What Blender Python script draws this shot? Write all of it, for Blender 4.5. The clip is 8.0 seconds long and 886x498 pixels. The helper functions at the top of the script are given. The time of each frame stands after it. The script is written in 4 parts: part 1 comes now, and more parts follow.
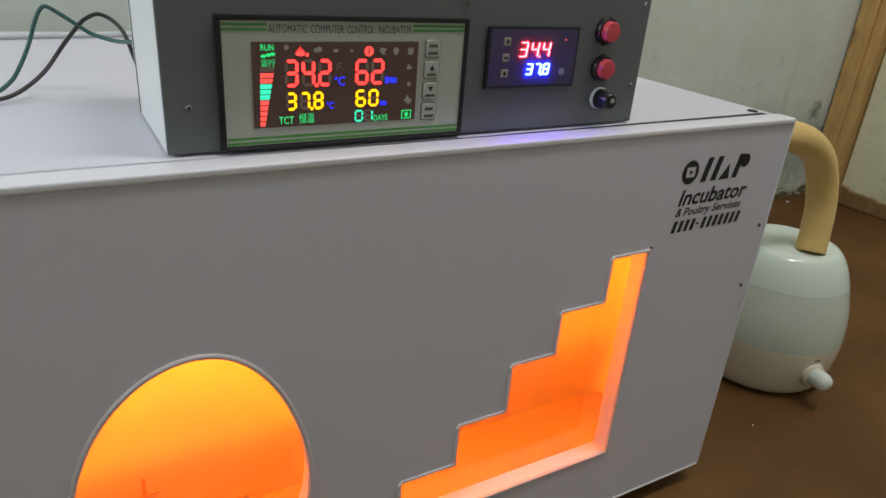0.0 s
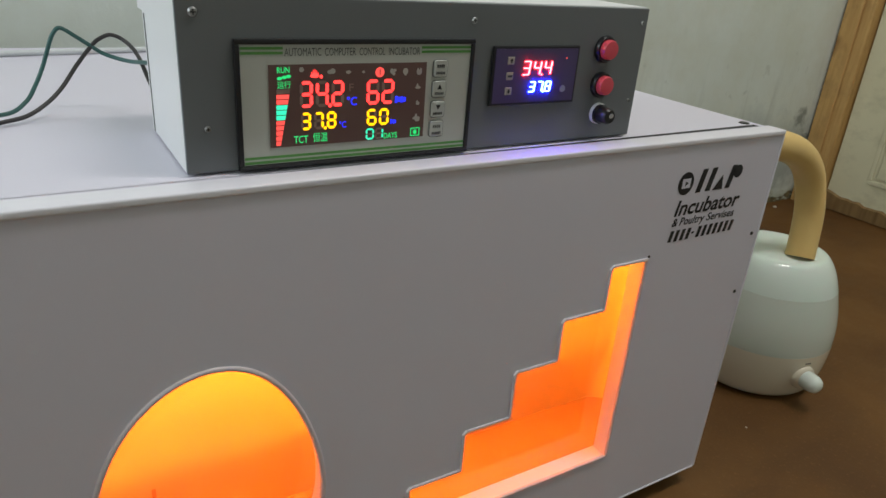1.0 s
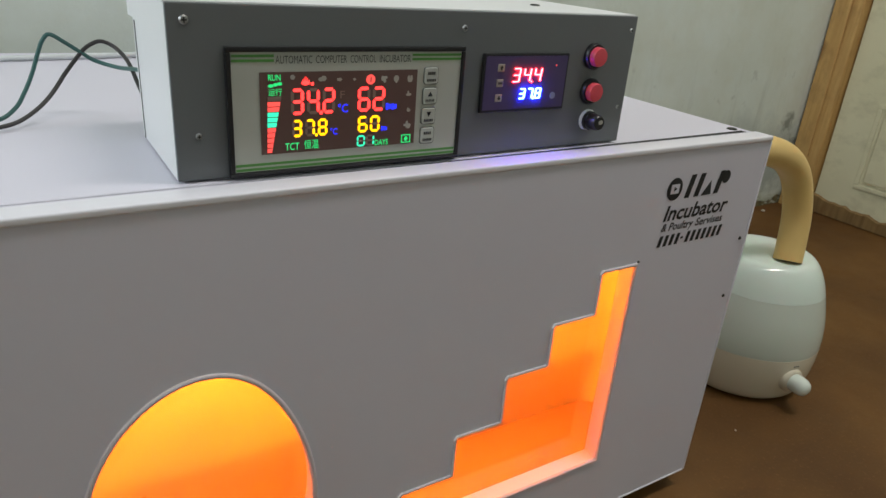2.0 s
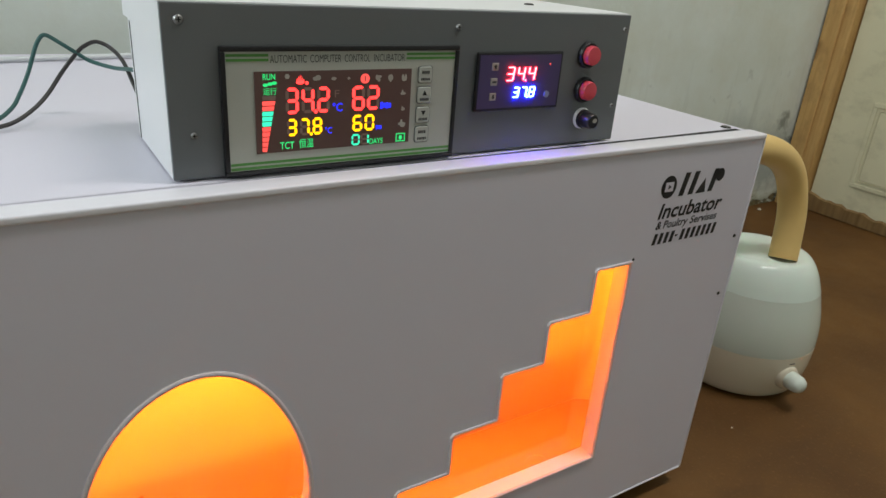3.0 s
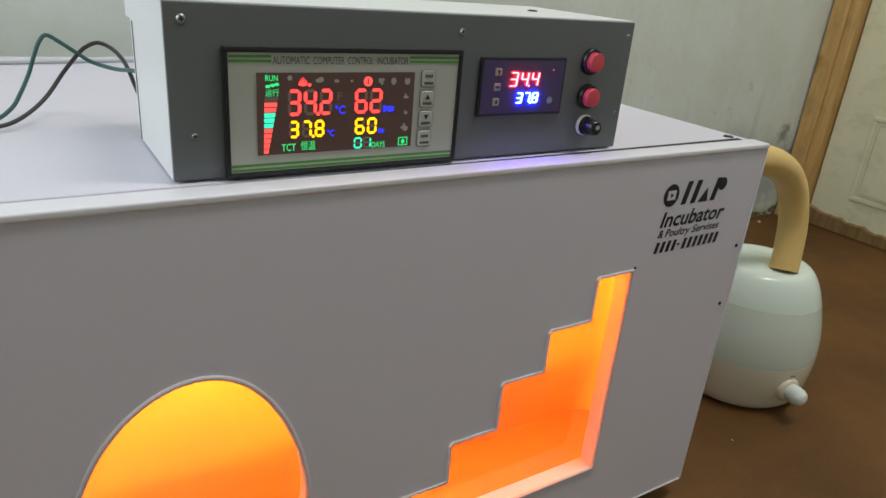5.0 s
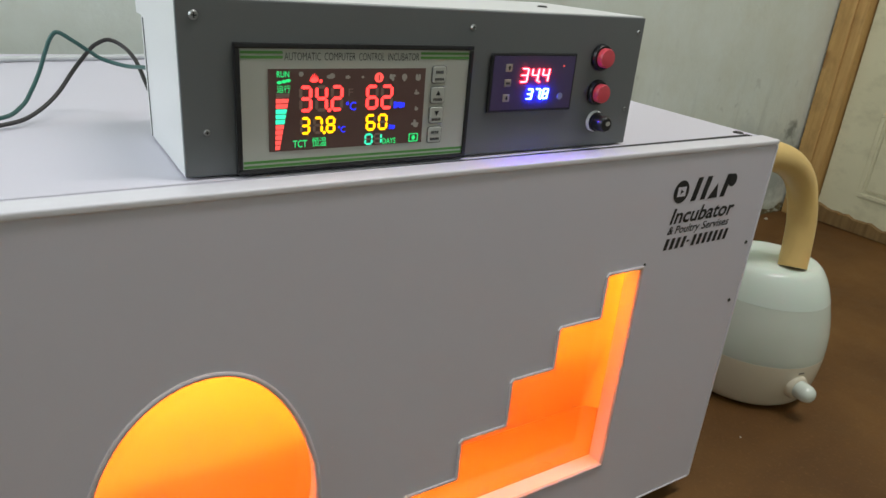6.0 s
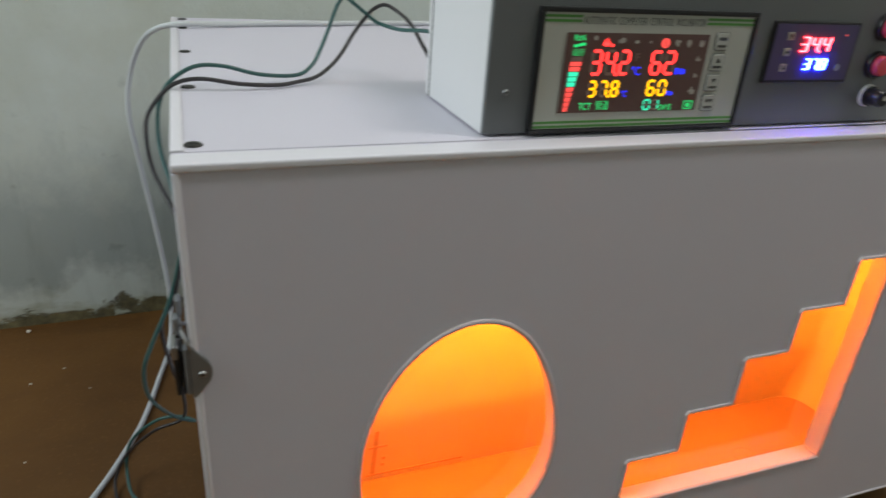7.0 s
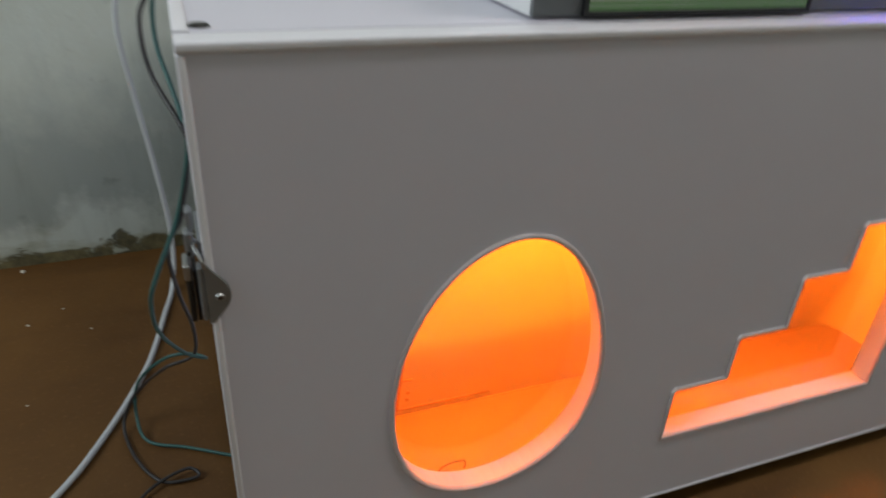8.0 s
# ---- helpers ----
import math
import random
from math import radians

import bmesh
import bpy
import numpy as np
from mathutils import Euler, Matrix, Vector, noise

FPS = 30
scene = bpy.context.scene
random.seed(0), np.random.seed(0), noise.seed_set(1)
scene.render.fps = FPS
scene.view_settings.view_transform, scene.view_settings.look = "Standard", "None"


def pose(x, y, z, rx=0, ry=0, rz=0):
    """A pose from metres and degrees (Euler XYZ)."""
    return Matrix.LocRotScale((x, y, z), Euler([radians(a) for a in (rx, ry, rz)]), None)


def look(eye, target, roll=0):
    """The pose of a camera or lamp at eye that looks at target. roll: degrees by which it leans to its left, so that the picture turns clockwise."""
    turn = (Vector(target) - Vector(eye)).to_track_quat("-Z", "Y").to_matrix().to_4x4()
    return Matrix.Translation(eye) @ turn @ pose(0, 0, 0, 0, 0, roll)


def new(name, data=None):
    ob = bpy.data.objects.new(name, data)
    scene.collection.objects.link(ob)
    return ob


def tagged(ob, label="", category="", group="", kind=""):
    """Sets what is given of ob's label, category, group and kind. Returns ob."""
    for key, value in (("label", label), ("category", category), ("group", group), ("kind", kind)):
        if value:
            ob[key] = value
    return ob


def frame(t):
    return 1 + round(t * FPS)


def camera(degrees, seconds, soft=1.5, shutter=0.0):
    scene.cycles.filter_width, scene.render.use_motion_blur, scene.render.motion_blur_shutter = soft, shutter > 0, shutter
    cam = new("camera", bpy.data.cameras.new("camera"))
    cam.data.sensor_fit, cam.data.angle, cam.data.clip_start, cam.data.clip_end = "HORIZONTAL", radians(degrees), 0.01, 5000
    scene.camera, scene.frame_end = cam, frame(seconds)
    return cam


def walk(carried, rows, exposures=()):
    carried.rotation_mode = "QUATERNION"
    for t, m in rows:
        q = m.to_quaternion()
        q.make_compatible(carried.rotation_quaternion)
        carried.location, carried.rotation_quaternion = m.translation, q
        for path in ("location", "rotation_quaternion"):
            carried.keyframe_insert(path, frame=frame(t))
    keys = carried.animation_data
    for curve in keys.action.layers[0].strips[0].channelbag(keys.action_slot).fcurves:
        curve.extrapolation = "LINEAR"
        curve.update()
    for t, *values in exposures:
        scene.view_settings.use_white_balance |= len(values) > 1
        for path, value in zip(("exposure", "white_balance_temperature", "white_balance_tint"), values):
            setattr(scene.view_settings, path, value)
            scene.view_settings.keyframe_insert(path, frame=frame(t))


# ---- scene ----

cam = camera(66.1, 8.0, 1.5, 0.4)
PATH = [
    (0, (0.1474, -0.4372, 0.6448), (0.3842, -0.0476, 0.4395), 4.53),
    (0.5, (0.1509, -0.4323, 0.6442), (0.3841, -0.0382, 0.4434), 4.12),
    (1, (0.1260, -0.4408, 0.6563), (0.3707, -0.0539, 0.4552), 4.40),
    (2.5, (0.1250, -0.4425, 0.6593), (0.3765, -0.0583, 0.4616), 4.53),
    (3, (0.1255, -0.4459, 0.6585), (0.3776, -0.0621, 0.4608), 4.41),
    (3.5, (0.1243, -0.4457, 0.6571), (0.3759, -0.0615, 0.4594), 4.44),
    (4, (0.1269, -0.4446, 0.6581), (0.3838, -0.0625, 0.4630), 4.79),
    (4.5, (0.1259, -0.4439, 0.6539), (0.3806, -0.0581, 0.4634), 4.98),
    (6, (0.1210, -0.4399, 0.6509), (0.3723, -0.0528, 0.4585), 4.86),
    (6.5, (0.0822, -0.4348, 0.6427), (0.3045, -0.0341, 0.4426), 4.34),
    (6.7, (0.0529, -0.4252, 0.6433), (0.2506, -0.0150, 0.4368), 4.20),
    (7, (0.0140, -0.4141, 0.6391), (0.1786, 0.0062, 0.4240), 4.14),
    (7.4, (-0.0101, -0.4084, 0.6379), (0.1419, 0.0174, 0.4244), 4.78),
    (7.5, (-0.0090, -0.4076, 0.6369), (0.1419, 0.0168, 0.4199), 4.92),
    (7.7, (-0.0075, -0.4014, 0.6244), (0.1372, 0.0188, 0.3952), 4.47),
    (8, (0.0004, -0.3650, 0.5871), (0.1639, 0.0361, 0.3374), 3.50),
]
EXPOSURES = [(0, -0.13), (1, -0.1), (2.5, 0.02), (4.5, 0.05), (6, 0.09), (6.5, 0.0), (7, -0.18), (7.5, -0.25), (8, -0.34)]
walk(cam, [(t, look(eye, target, roll)) for t, eye, target, roll in PATH], EXPOSURES)

# ---- light: a closed room with an unseen ceiling tube and west window, both added ----
world = bpy.data.worlds.new("world")
world.use_nodes = True
scene.world = world
world.node_tree.nodes["Background"].inputs[0].default_value = (0.8, 0.9, 1.0, 1)
world.node_tree.nodes["Background"].inputs[1].default_value = 0.05
LAMP = (1.25, -0.42, 2.70)
lamp_data = bpy.data.lights.new("added_lamp_light", "AREA")
lamp_data.shape, lamp_data.size, lamp_data.size_y = "RECTANGLE", 1.2, 0.3
lamp_data.energy, lamp_data.color = 25, (1.0, 0.96, 0.92)
lamp_ob = new("added_lamp_light", lamp_data)
lamp_ob.matrix_world = pose(*LAMP)
WIN_Y0, WIN_Y1, WIN_Z0, WIN_Z1 = -0.38, 0.63, 0.95, 2.15
# Area light in an unseen west opening, added to brighten left-facing sides.
west_light_data = bpy.data.lights.new("added_west_light", "AREA")
west_light_data.shape, west_light_data.size, west_light_data.size_y = "RECTANGLE", WIN_Z1 - WIN_Z0 - 0.08, WIN_Y1 - WIN_Y0 - 0.08
west_light_data.energy, west_light_data.color = 28, (0.86, 0.95, 1.0)
west_light_ob = new("added_west_light", west_light_data)
west_light_ob.matrix_world = pose(-1.66, (WIN_Y0 + WIN_Y1) / 2, (WIN_Z0 + WIN_Z1) / 2, 0, -90)


# ---- materials ----
def rgb(r, g, b):
    """Linear colour from an sRGB triple of 0 to 255."""
    f = lambda c: c / 12.92 if c <= 0.04045 else ((c + 0.055) / 1.055) ** 2.4
    return (f(r / 255), f(g / 255), f(b / 255), 1)


class Nodes:
    def __init__(self, name):
        self.mat = bpy.data.materials.new(name)
        self.mat.use_nodes = True
        self.tree = self.mat.node_tree
        self.bsdf = self.tree.nodes["Principled BSDF"]
        self.co = self.add("ShaderNodeTexCoord").outputs["Object"]

    def add(self, kind, **values):
        node = self.tree.nodes.new(kind)
        for key, value in values.items():
            node.inputs[key].default_value = value
        return node

    def link(self, a, b):
        self.tree.links.new(a, b)

    def noise(self, scale, detail=4.0, rough=0.6, stretch=None):
        n = self.add("ShaderNodeTexNoise", Scale=scale, Detail=detail, Roughness=rough)
        co = self.co
        if stretch:
            m = self.add("ShaderNodeMapping", Scale=stretch)
            self.link(co, m.inputs["Vector"])
            co = m.outputs[0]
        self.link(co, n.inputs["Vector"])
        return n.outputs["Fac"]

    def ramp(self, fac, stops):
        r = self.tree.nodes.new("ShaderNodeValToRGB")
        while len(r.color_ramp.elements) < len(stops):
            r.color_ramp.elements.new(0.5)
        for el, (at, c) in zip(r.color_ramp.elements, stops):
            el.position = at
            el.color = c if len(c) == 4 else (*c, 1)
        self.link(fac, r.inputs[0])
        return r.outputs[0]

    def mix(self, fac, a, b, blend="MIX"):
        m = self.tree.nodes.new("ShaderNodeMix")
        m.data_type, m.blend_type = "RGBA", blend
        for slot, v in ((0, fac), (6, a), (7, b)):
            if hasattr(v, "links"):
                self.link(v, m.inputs[slot])
            else:
                m.inputs[slot].default_value = v
        return m.outputs[2]

    def maths(self, op, a, b):
        m = self.tree.nodes.new("ShaderNodeMath")
        m.operation = op
        for slot, v in ((0, a), (1, b)):
            if hasattr(v, "links"):
                self.link(v, m.inputs[slot])
            else:
                m.inputs[slot].default_value = v
        return m.outputs[0]

    def bump(self, height, strength, distance=0.001):
        b = self.add("ShaderNodeBump", Strength=strength, Distance=distance)
        self.link(height, b.inputs["Height"])
        self.link(b.outputs[0], self.bsdf.inputs["Normal"])

    def finish(self, colour=None, rough=0.5, metal=0.0, spec=0.5):
        if colour is not None:
            if hasattr(colour, "links"):
                self.link(colour, self.bsdf.inputs["Base Color"])
            else:
                self.bsdf.inputs["Base Color"].default_value = colour
        if hasattr(rough, "links"):
            self.link(rough, self.bsdf.inputs["Roughness"])
        else:
            self.bsdf.inputs["Roughness"].default_value = rough
        self.bsdf.inputs["Metallic"].default_value = metal
        self.bsdf.inputs["Specular IOR Level"].default_value = spec
        return self.mat


def surface(name, colour, rough=0.5, metal=0.0, vary=0.08, fine=180.0, broad=9.0, relief=0.1, spec=0.5):
    """A surface with grain and broad unevenness of colour, gloss and relief."""
    n = Nodes(name)
    a, b = n.noise(broad, 3), n.noise(fine, 5)
    dark = tuple(c * (1 - 2 * vary) for c in colour[:3]) + (1,)
    light = tuple(min(1, c * (1 + vary)) for c in colour[:3]) + (1,)
    col = n.mix(n.maths("ADD", n.maths("MULTIPLY", a, 0.6), n.maths("MULTIPLY", b, 0.4)), dark, light)
    r = n.maths("ADD", rough - 0.08, n.maths("MULTIPLY", a, 0.16))
    n.bump(b, relief)
    return n.finish(col, r, metal, spec)


def glow(name, colour, strength):
    n = Nodes(name)
    n.bsdf.inputs["Emission Color"].default_value = colour
    n.bsdf.inputs["Emission Strength"].default_value = strength
    return n.finish((0.02, 0.02, 0.02, 1), 0.4)


def glow_screen(name, colour, light, strength):
    """Dark display glass whose faint even emission stands in for the digits' glow."""
    n = Nodes(name)
    n.bsdf.inputs["Emission Color"].default_value = light
    n.bsdf.inputs["Emission Strength"].default_value = strength
    dark = tuple(c * 0.85 for c in colour[:3]) + (1,)
    return n.finish(n.mix(n.noise(60, 4), dark, colour), 0.3)


def glass_like(name, colour, rough, ior=1.45, weight=1.0):
    n = Nodes(name)
    n.bsdf.inputs["Transmission Weight"].default_value = weight
    n.bsdf.inputs["IOR"].default_value = ior
    return n.finish(colour, rough)


PATCHES = ((-0.118, 0.024, 0.027), (-0.157, 0.004, 0.022), (-0.082, 0.012, 0.027), (-0.241, 0.0, 0.018))


def wall_material():
    """Old limewash, stained and darkened by painted shade over the floor, flaking off to brown plaster at the foot."""
    n = Nodes("old_limewash")
    sep = n.add("ShaderNodeSeparateXYZ")
    n.link(n.co, sep.inputs[0])
    z = sep.outputs[2]
    broad, mid, fine = n.noise(1.6, 4), n.noise(7, 6, 0.65), n.noise(60, 6, 0.7)
    col = n.mix(broad, rgb(204, 213, 208), rgb(227, 233, 228))
    col = n.mix(n.ramp(mid, [(0.35, (0, 0, 0)), (0.75, (0.5, 0.5, 0.5))]), col, rgb(196, 198, 180))
    # grey cloud, part damp, part painted box shade, with a mottled upper edge, and drips
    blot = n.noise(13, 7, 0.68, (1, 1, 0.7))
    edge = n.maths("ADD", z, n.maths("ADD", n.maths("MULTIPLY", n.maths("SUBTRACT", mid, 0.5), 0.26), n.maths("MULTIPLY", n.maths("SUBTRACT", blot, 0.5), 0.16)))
    damp_shade = n.ramp(edge, [(0.04, (0.12, 0.12, 0.12)), (0.10, (0.55, 0.55, 0.55)), (0.19, (0.5, 0.5, 0.5)), (0.31, (0, 0, 0))])
    col = n.mix(damp_shade, col, rgb(116, 126, 128))
    drip = n.ramp(n.noise(9, 4, 0.6, (2.6, 1, 0.35)), [(0.56, (0, 0, 0)), (0.72, (0.22, 0.22, 0.22))])
    low = n.ramp(z, [(0.3, (1, 1, 1)), (0.5, (0.12, 0.12, 0.12))])
    col = n.mix(n.maths("MULTIPLY", drip, low), col, rgb(128, 134, 128))
    spots = n.ramp(n.noise(22, 3, 0.5), [(0.66, (0, 0, 0)), (0.76, (0.4, 0.4, 0.4))])
    col = n.mix(n.maths("MULTIPLY", spots, low), col, rgb(112, 116, 108))
    # dark scuff beside the door frame
    for sx, sz, size in ((2.117, 0.269, 0.032), (2.165, 0.208, 0.022)):
        dx, dz = n.maths("SUBTRACT", sep.outputs[0], sx), n.maths("SUBTRACT", z, sz)
        away = n.maths("POWER", n.maths("ADD", n.maths("MULTIPLY", dx, dx), n.maths("MULTIPLY", dz, dz)), 0.5)
        away = n.maths("ADD", away, n.maths("MULTIPLY", n.maths("SUBTRACT", n.noise(38, 5, 0.65), 0.5), 0.09))
        col = n.mix(n.ramp(away, [(size * 0.35, (0.6, 0.6, 0.6)), (size, (0, 0, 0))]), col, rgb(84, 88, 78))
    # flaking foot: thin scuffed rim, then bare plaster
    flake = n.maths("SUBTRACT", n.noise(12, 8, 0.62, (0.8, 1, 2.2)), 0.5)
    foot = n.maths("ADD", z, n.maths("MULTIPLY", flake, 0.21))
    scuff = n.ramp(foot, [(0.022, (0.42, 0.42, 0.42)), (0.05, (0, 0, 0))])
    col = n.mix(scuff, col, rgb(150, 150, 118))
    bare = n.ramp(foot, [(0.010, (0.92, 0.92, 0.92)), (0.019, (0, 0, 0))])
    # larger lost patches near the incubator
    for sx, sz, size in PATCHES:
        dx, dz = n.maths("SUBTRACT", sep.outputs[0], sx), n.maths("MULTIPLY", n.maths("SUBTRACT", z, sz), 1.5)
        away = n.maths("POWER", n.maths("ADD", n.maths("MULTIPLY", dx, dx), n.maths("MULTIPLY", dz, dz)), 0.5)
        away = n.maths("ADD", away, n.maths("MULTIPLY", n.maths("SUBTRACT", n.noise(34, 8, 0.7), 0.5), 0.095))
        bare = n.maths("MAXIMUM", bare, n.ramp(away, [(size * 0.8, (0.9, 0.9, 0.9)), (size, (0, 0, 0))]))
    col = n.mix(bare, col, n.mix(n.ramp(n.noise(45, 6, 0.7), [(0.35, (0, 0, 0)), (0.65, (1, 1, 1))]), rgb(66, 58, 34), rgb(126, 114, 76)))
    n.bump(n.maths("ADD", n.maths("MULTIPLY", mid, 1.0), n.maths("SUBTRACT", n.maths("MULTIPLY", fine, 0.5), n.maths("MULTIPLY", bare, 0.8))), 0.6, 0.004)
    return n.finish(col, 0.92, 0, 0.2)


def floor_material():
    """Brown sealed floor, worn and dusty."""
    n = Nodes("brown_floor")
    broad, mid, fine = n.noise(2.2, 4), n.noise(14, 6, 0.7), n.noise(160, 5, 0.7)
    col = n.mix(n.ramp(broad, [(0.32, (0, 0, 0)), (0.66, (1, 1, 1))]), rgb(73, 46, 15), rgb(116, 81, 36))
    streak = n.noise(5, 5, 0.6, (0.6, 2.0, 1))
    col = n.mix(n.ramp(streak, [(0.55, (0, 0, 0)), (0.72, (0.6, 0.6, 0.6))]), col, rgb(68, 42, 15))
    col = n.mix(n.maths("MULTIPLY", mid, 0.55), col, rgb(101, 65, 26))
    col = n.mix(n.ramp(fine, [(0.55, (0, 0, 0)), (0.8, (0.35, 0.35, 0.35))]), col, rgb(150, 112, 70))
    n.bump(n.maths("ADD", mid, n.maths("MULTIPLY", fine, 0.4)), 0.25, 0.002)
    return n.finish(col, n.maths("ADD", 0.5, n.maths("MULTIPLY", mid, 0.25)), 0, 0.35)


def wood_material(name, dark, light):
    """Bare planed wood: grain, knots and handling dirt."""
    n = Nodes(name)
    grain = n.noise(24, 6, 0.65, (3, 3, 0.25))
    col = n.mix(n.ramp(grain, [(0.3, (0, 0, 0)), (0.72, (1, 1, 1))]), dark, light)
    col = n.mix(n.maths("MULTIPLY", n.noise(5, 4), 0.35), col, rgb(150, 118, 76))
    knot = n.ramp(n.noise(9, 2, 0.4, (1.4, 1.4, 0.8)), [(0.66, (0, 0, 0)), (0.74, (0.75, 0.75, 0.75))])
    col = n.mix(knot, col, rgb(112, 74, 36))
    soil = n.ramp(n.noise(16, 6, 0.7, (1, 1, 0.6)), [(0.52, (0, 0, 0)), (0.75, (0.5, 0.5, 0.5))])
    col = n.mix(soil, col, rgb(124, 96, 58))
    n.bump(grain, 0.5, 0.002)
    return n.finish(col, 0.6, 0, 0.4)


def door_material():
    """Brushed cream paint gone grubby."""
    n = Nodes("old_cream_door_paint")
    broad, brush = n.noise(3.5, 5, 0.6), n.noise(70, 5, 0.6, (1, 1, 0.15))
    col = n.mix(broad, rgb(198, 192, 160), rgb(222, 217, 187))
    grime = n.ramp(n.noise(9, 7, 0.68, (1, 1, 1.6)), [(0.5, (0, 0, 0)), (0.74, (0.5, 0.5, 0.5))])
    col = n.mix(grime, col, rgb(158, 152, 122))
    n.bump(brush, 0.3, 0.002)
    return n.finish(col, 0.5, 0, 0.45)


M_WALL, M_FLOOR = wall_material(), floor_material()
M_CEIL = surface("ceiling_paint", (0.75, 0.76, 0.74, 1), 0.9, vary=0.05, fine=40, broad=2)
M_WOOD = wood_material("door_frame_wood", rgb(176, 136, 78), rgb(206, 168, 106))
M_DOOR = door_material()
M_SHEET = surface("white_foam_board", (0.70, 0.675, 0.77, 1), 0.42, vary=0.025, fine=700, broad=5, relief=0.05)
M_TRIM = surface("white_edge_strip", (0.79, 0.77, 0.83, 1), 0.35, vary=0.02, fine=500, broad=12, relief=0.05)
M_EDGING = surface("greyed_edging", (0.66, 0.585, 0.595, 1), 0.4, vary=0.06, fine=300, broad=20, relief=0.06)
M_RAW_EDGE = surface("raw_plastic_edge", (0.86, 0.82, 0.80, 1), 0.4, vary=0.03)
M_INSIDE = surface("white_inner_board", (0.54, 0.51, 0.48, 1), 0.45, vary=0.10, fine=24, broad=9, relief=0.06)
M_DULL_RED = surface("dull_red", (0.41, 0.275, 0.24, 1), 0.6, vary=0.1, fine=50, broad=20, relief=0.1)
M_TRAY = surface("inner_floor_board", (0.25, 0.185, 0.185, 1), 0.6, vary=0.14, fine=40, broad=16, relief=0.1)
M_GREY = surface("grey_laminate", rgb(107, 110, 113), 0.38, vary=0.04, fine=500, broad=8, relief=0.04)
M_WHITE_METAL = surface("white_case_sheet", (0.78, 0.78, 0.79, 1), 0.4, vary=0.03, fine=300, broad=9, relief=0.04)
M_BLACK = surface("black_plastic", (0.012, 0.012, 0.014, 1), 0.35, vary=0.15, fine=400, relief=0.05)
M_BLACK_GAP = surface("dark_gap_filler", (0.02, 0.02, 0.02, 1), 0.9)
M_SILVER = surface("silver_label_film", rgb(190, 192, 185), 0.33, metal=0.15, vary=0.04, fine=900, broad=14, relief=0.02)
M_GREEN = surface("green_print", rgb(86, 148, 70), 0.4, vary=0.05)
M_INK = surface("black_print", (0.012, 0.012, 0.014, 1), 0.5, vary=0.1)
M_INK_SOFT = surface("grey_print", (0.06, 0.06, 0.06, 1), 0.5, vary=0.1)
M_SCREEN = glow_screen("dark_display_glass", rgb(84, 76, 73), (1.0, 0.14, 0.10, 1), 0.016)
M_GHOST = surface("unlit_segment", rgb(146, 126, 118), 0.3, vary=0.05)
M_ICON_OFF = surface("unlit_icon", rgb(178, 176, 170), 0.3, vary=0.05)
M_KEY_RIM = surface("grey_key_rim", rgb(104, 106, 102), 0.5, vary=0.05)
M_KEY = surface("silver_key", rgb(184, 186, 180), 0.4, vary=0.03)
M_RED_ON = glow("red_segments", (1.0, 0.036, 0.032, 1), 3.4)
M_YEL_ON = glow("yellow_segments", (1.0, 0.50, 0.0, 1), 2.3)
M_GRN_ON = glow("green_segments", (0.02, 0.78, 0.2, 1), 1.1)
M_CYAN_ON = glow("cyan_segments", (0.04, 0.9, 0.5, 1), 1.3)
M_SALMON_ON = glow("salmon_segments", (1.0, 0.085, 0.07, 1), 1.4)
M_BLUE_ON = glow("blue_segments", (0.014, 0.026, 1.0, 1), 1.7)
M_PINK_LED = glow("pink_red_led", (1.0, 0.025, 0.03, 1), 48.0)
M_BLUE_LED = glow("white_blue_led", (0.010, 0.022, 1.0, 1), 230.0)
M_RED = surface("red_button_plastic", (0.74, 0.08, 0.11, 1), 0.35, vary=0.08)
M_RING = surface("white_knob_ring", (0.8, 0.8, 0.8, 1), 0.3, vary=0.03)
M_STEEL = surface("zinc_screw", (0.42, 0.42, 0.42, 1), 0.4, metal=1.0, vary=0.1)
M_ZINC = surface("dull_zinc_plate", (0.28, 0.29, 0.30, 1), 0.38, metal=0.6, vary=0.2, fine=90)
M_DARKSCREW = surface("black_screw", (0.02, 0.018, 0.016, 1), 0.4, metal=0.4)
M_TEAL = surface("teal_cable_sheath", rgb(50, 94, 90), 0.45, vary=0.06)
M_DKCABLE = surface("dark_grey_cable_sheath", rgb(48, 45, 46), 0.45, vary=0.06)
M_WHCABLE = surface("white_cable_sheath", rgb(206, 210, 212), 0.4, vary=0.04)
M_HOSE = surface("cream_corrugated_hose", rgb(228, 194, 124), 0.42, vary=0.06, fine=60, relief=0.1)
M_CREAM = surface("cream_gloss_plastic", rgb(223, 214, 194), 0.16, vary=0.02, fine=300, relief=0.01)
M_CAP = surface("white_gloss_plastic", rgb(222, 230, 222), 0.14, vary=0.02, fine=300, relief=0.01)
M_CRUMB = surface("pale_crumb", rgb(214, 206, 190), 0.8, vary=0.1)
M_LAMP = glow("lamp_tube", (0.93, 1.0, 0.98, 1), 6.0)
M_BULB = glow("orange_heat_bulb", (1.0, 0.172, 0.007, 1), 370.0)
M_PANE = glass_like("clear_pane", (1, 1, 1, 1), 0.0, 1.3)


def tank_material(name, colour):
    n = Nodes(name)
    n.bsdf.inputs["Subsurface Weight"].default_value = 0.35
    n.bsdf.inputs["Subsurface Radius"].default_value = (0.01, 0.014, 0.012)
    b = n.noise(6, 3)
    col = n.mix(b, tuple(c * 0.94 for c in colour[:3]) + (1,), colour)
    return n.finish(col, 0.13)


M_TANK_WATER = tank_material("water_filled_tank", rgb(216, 224, 214))
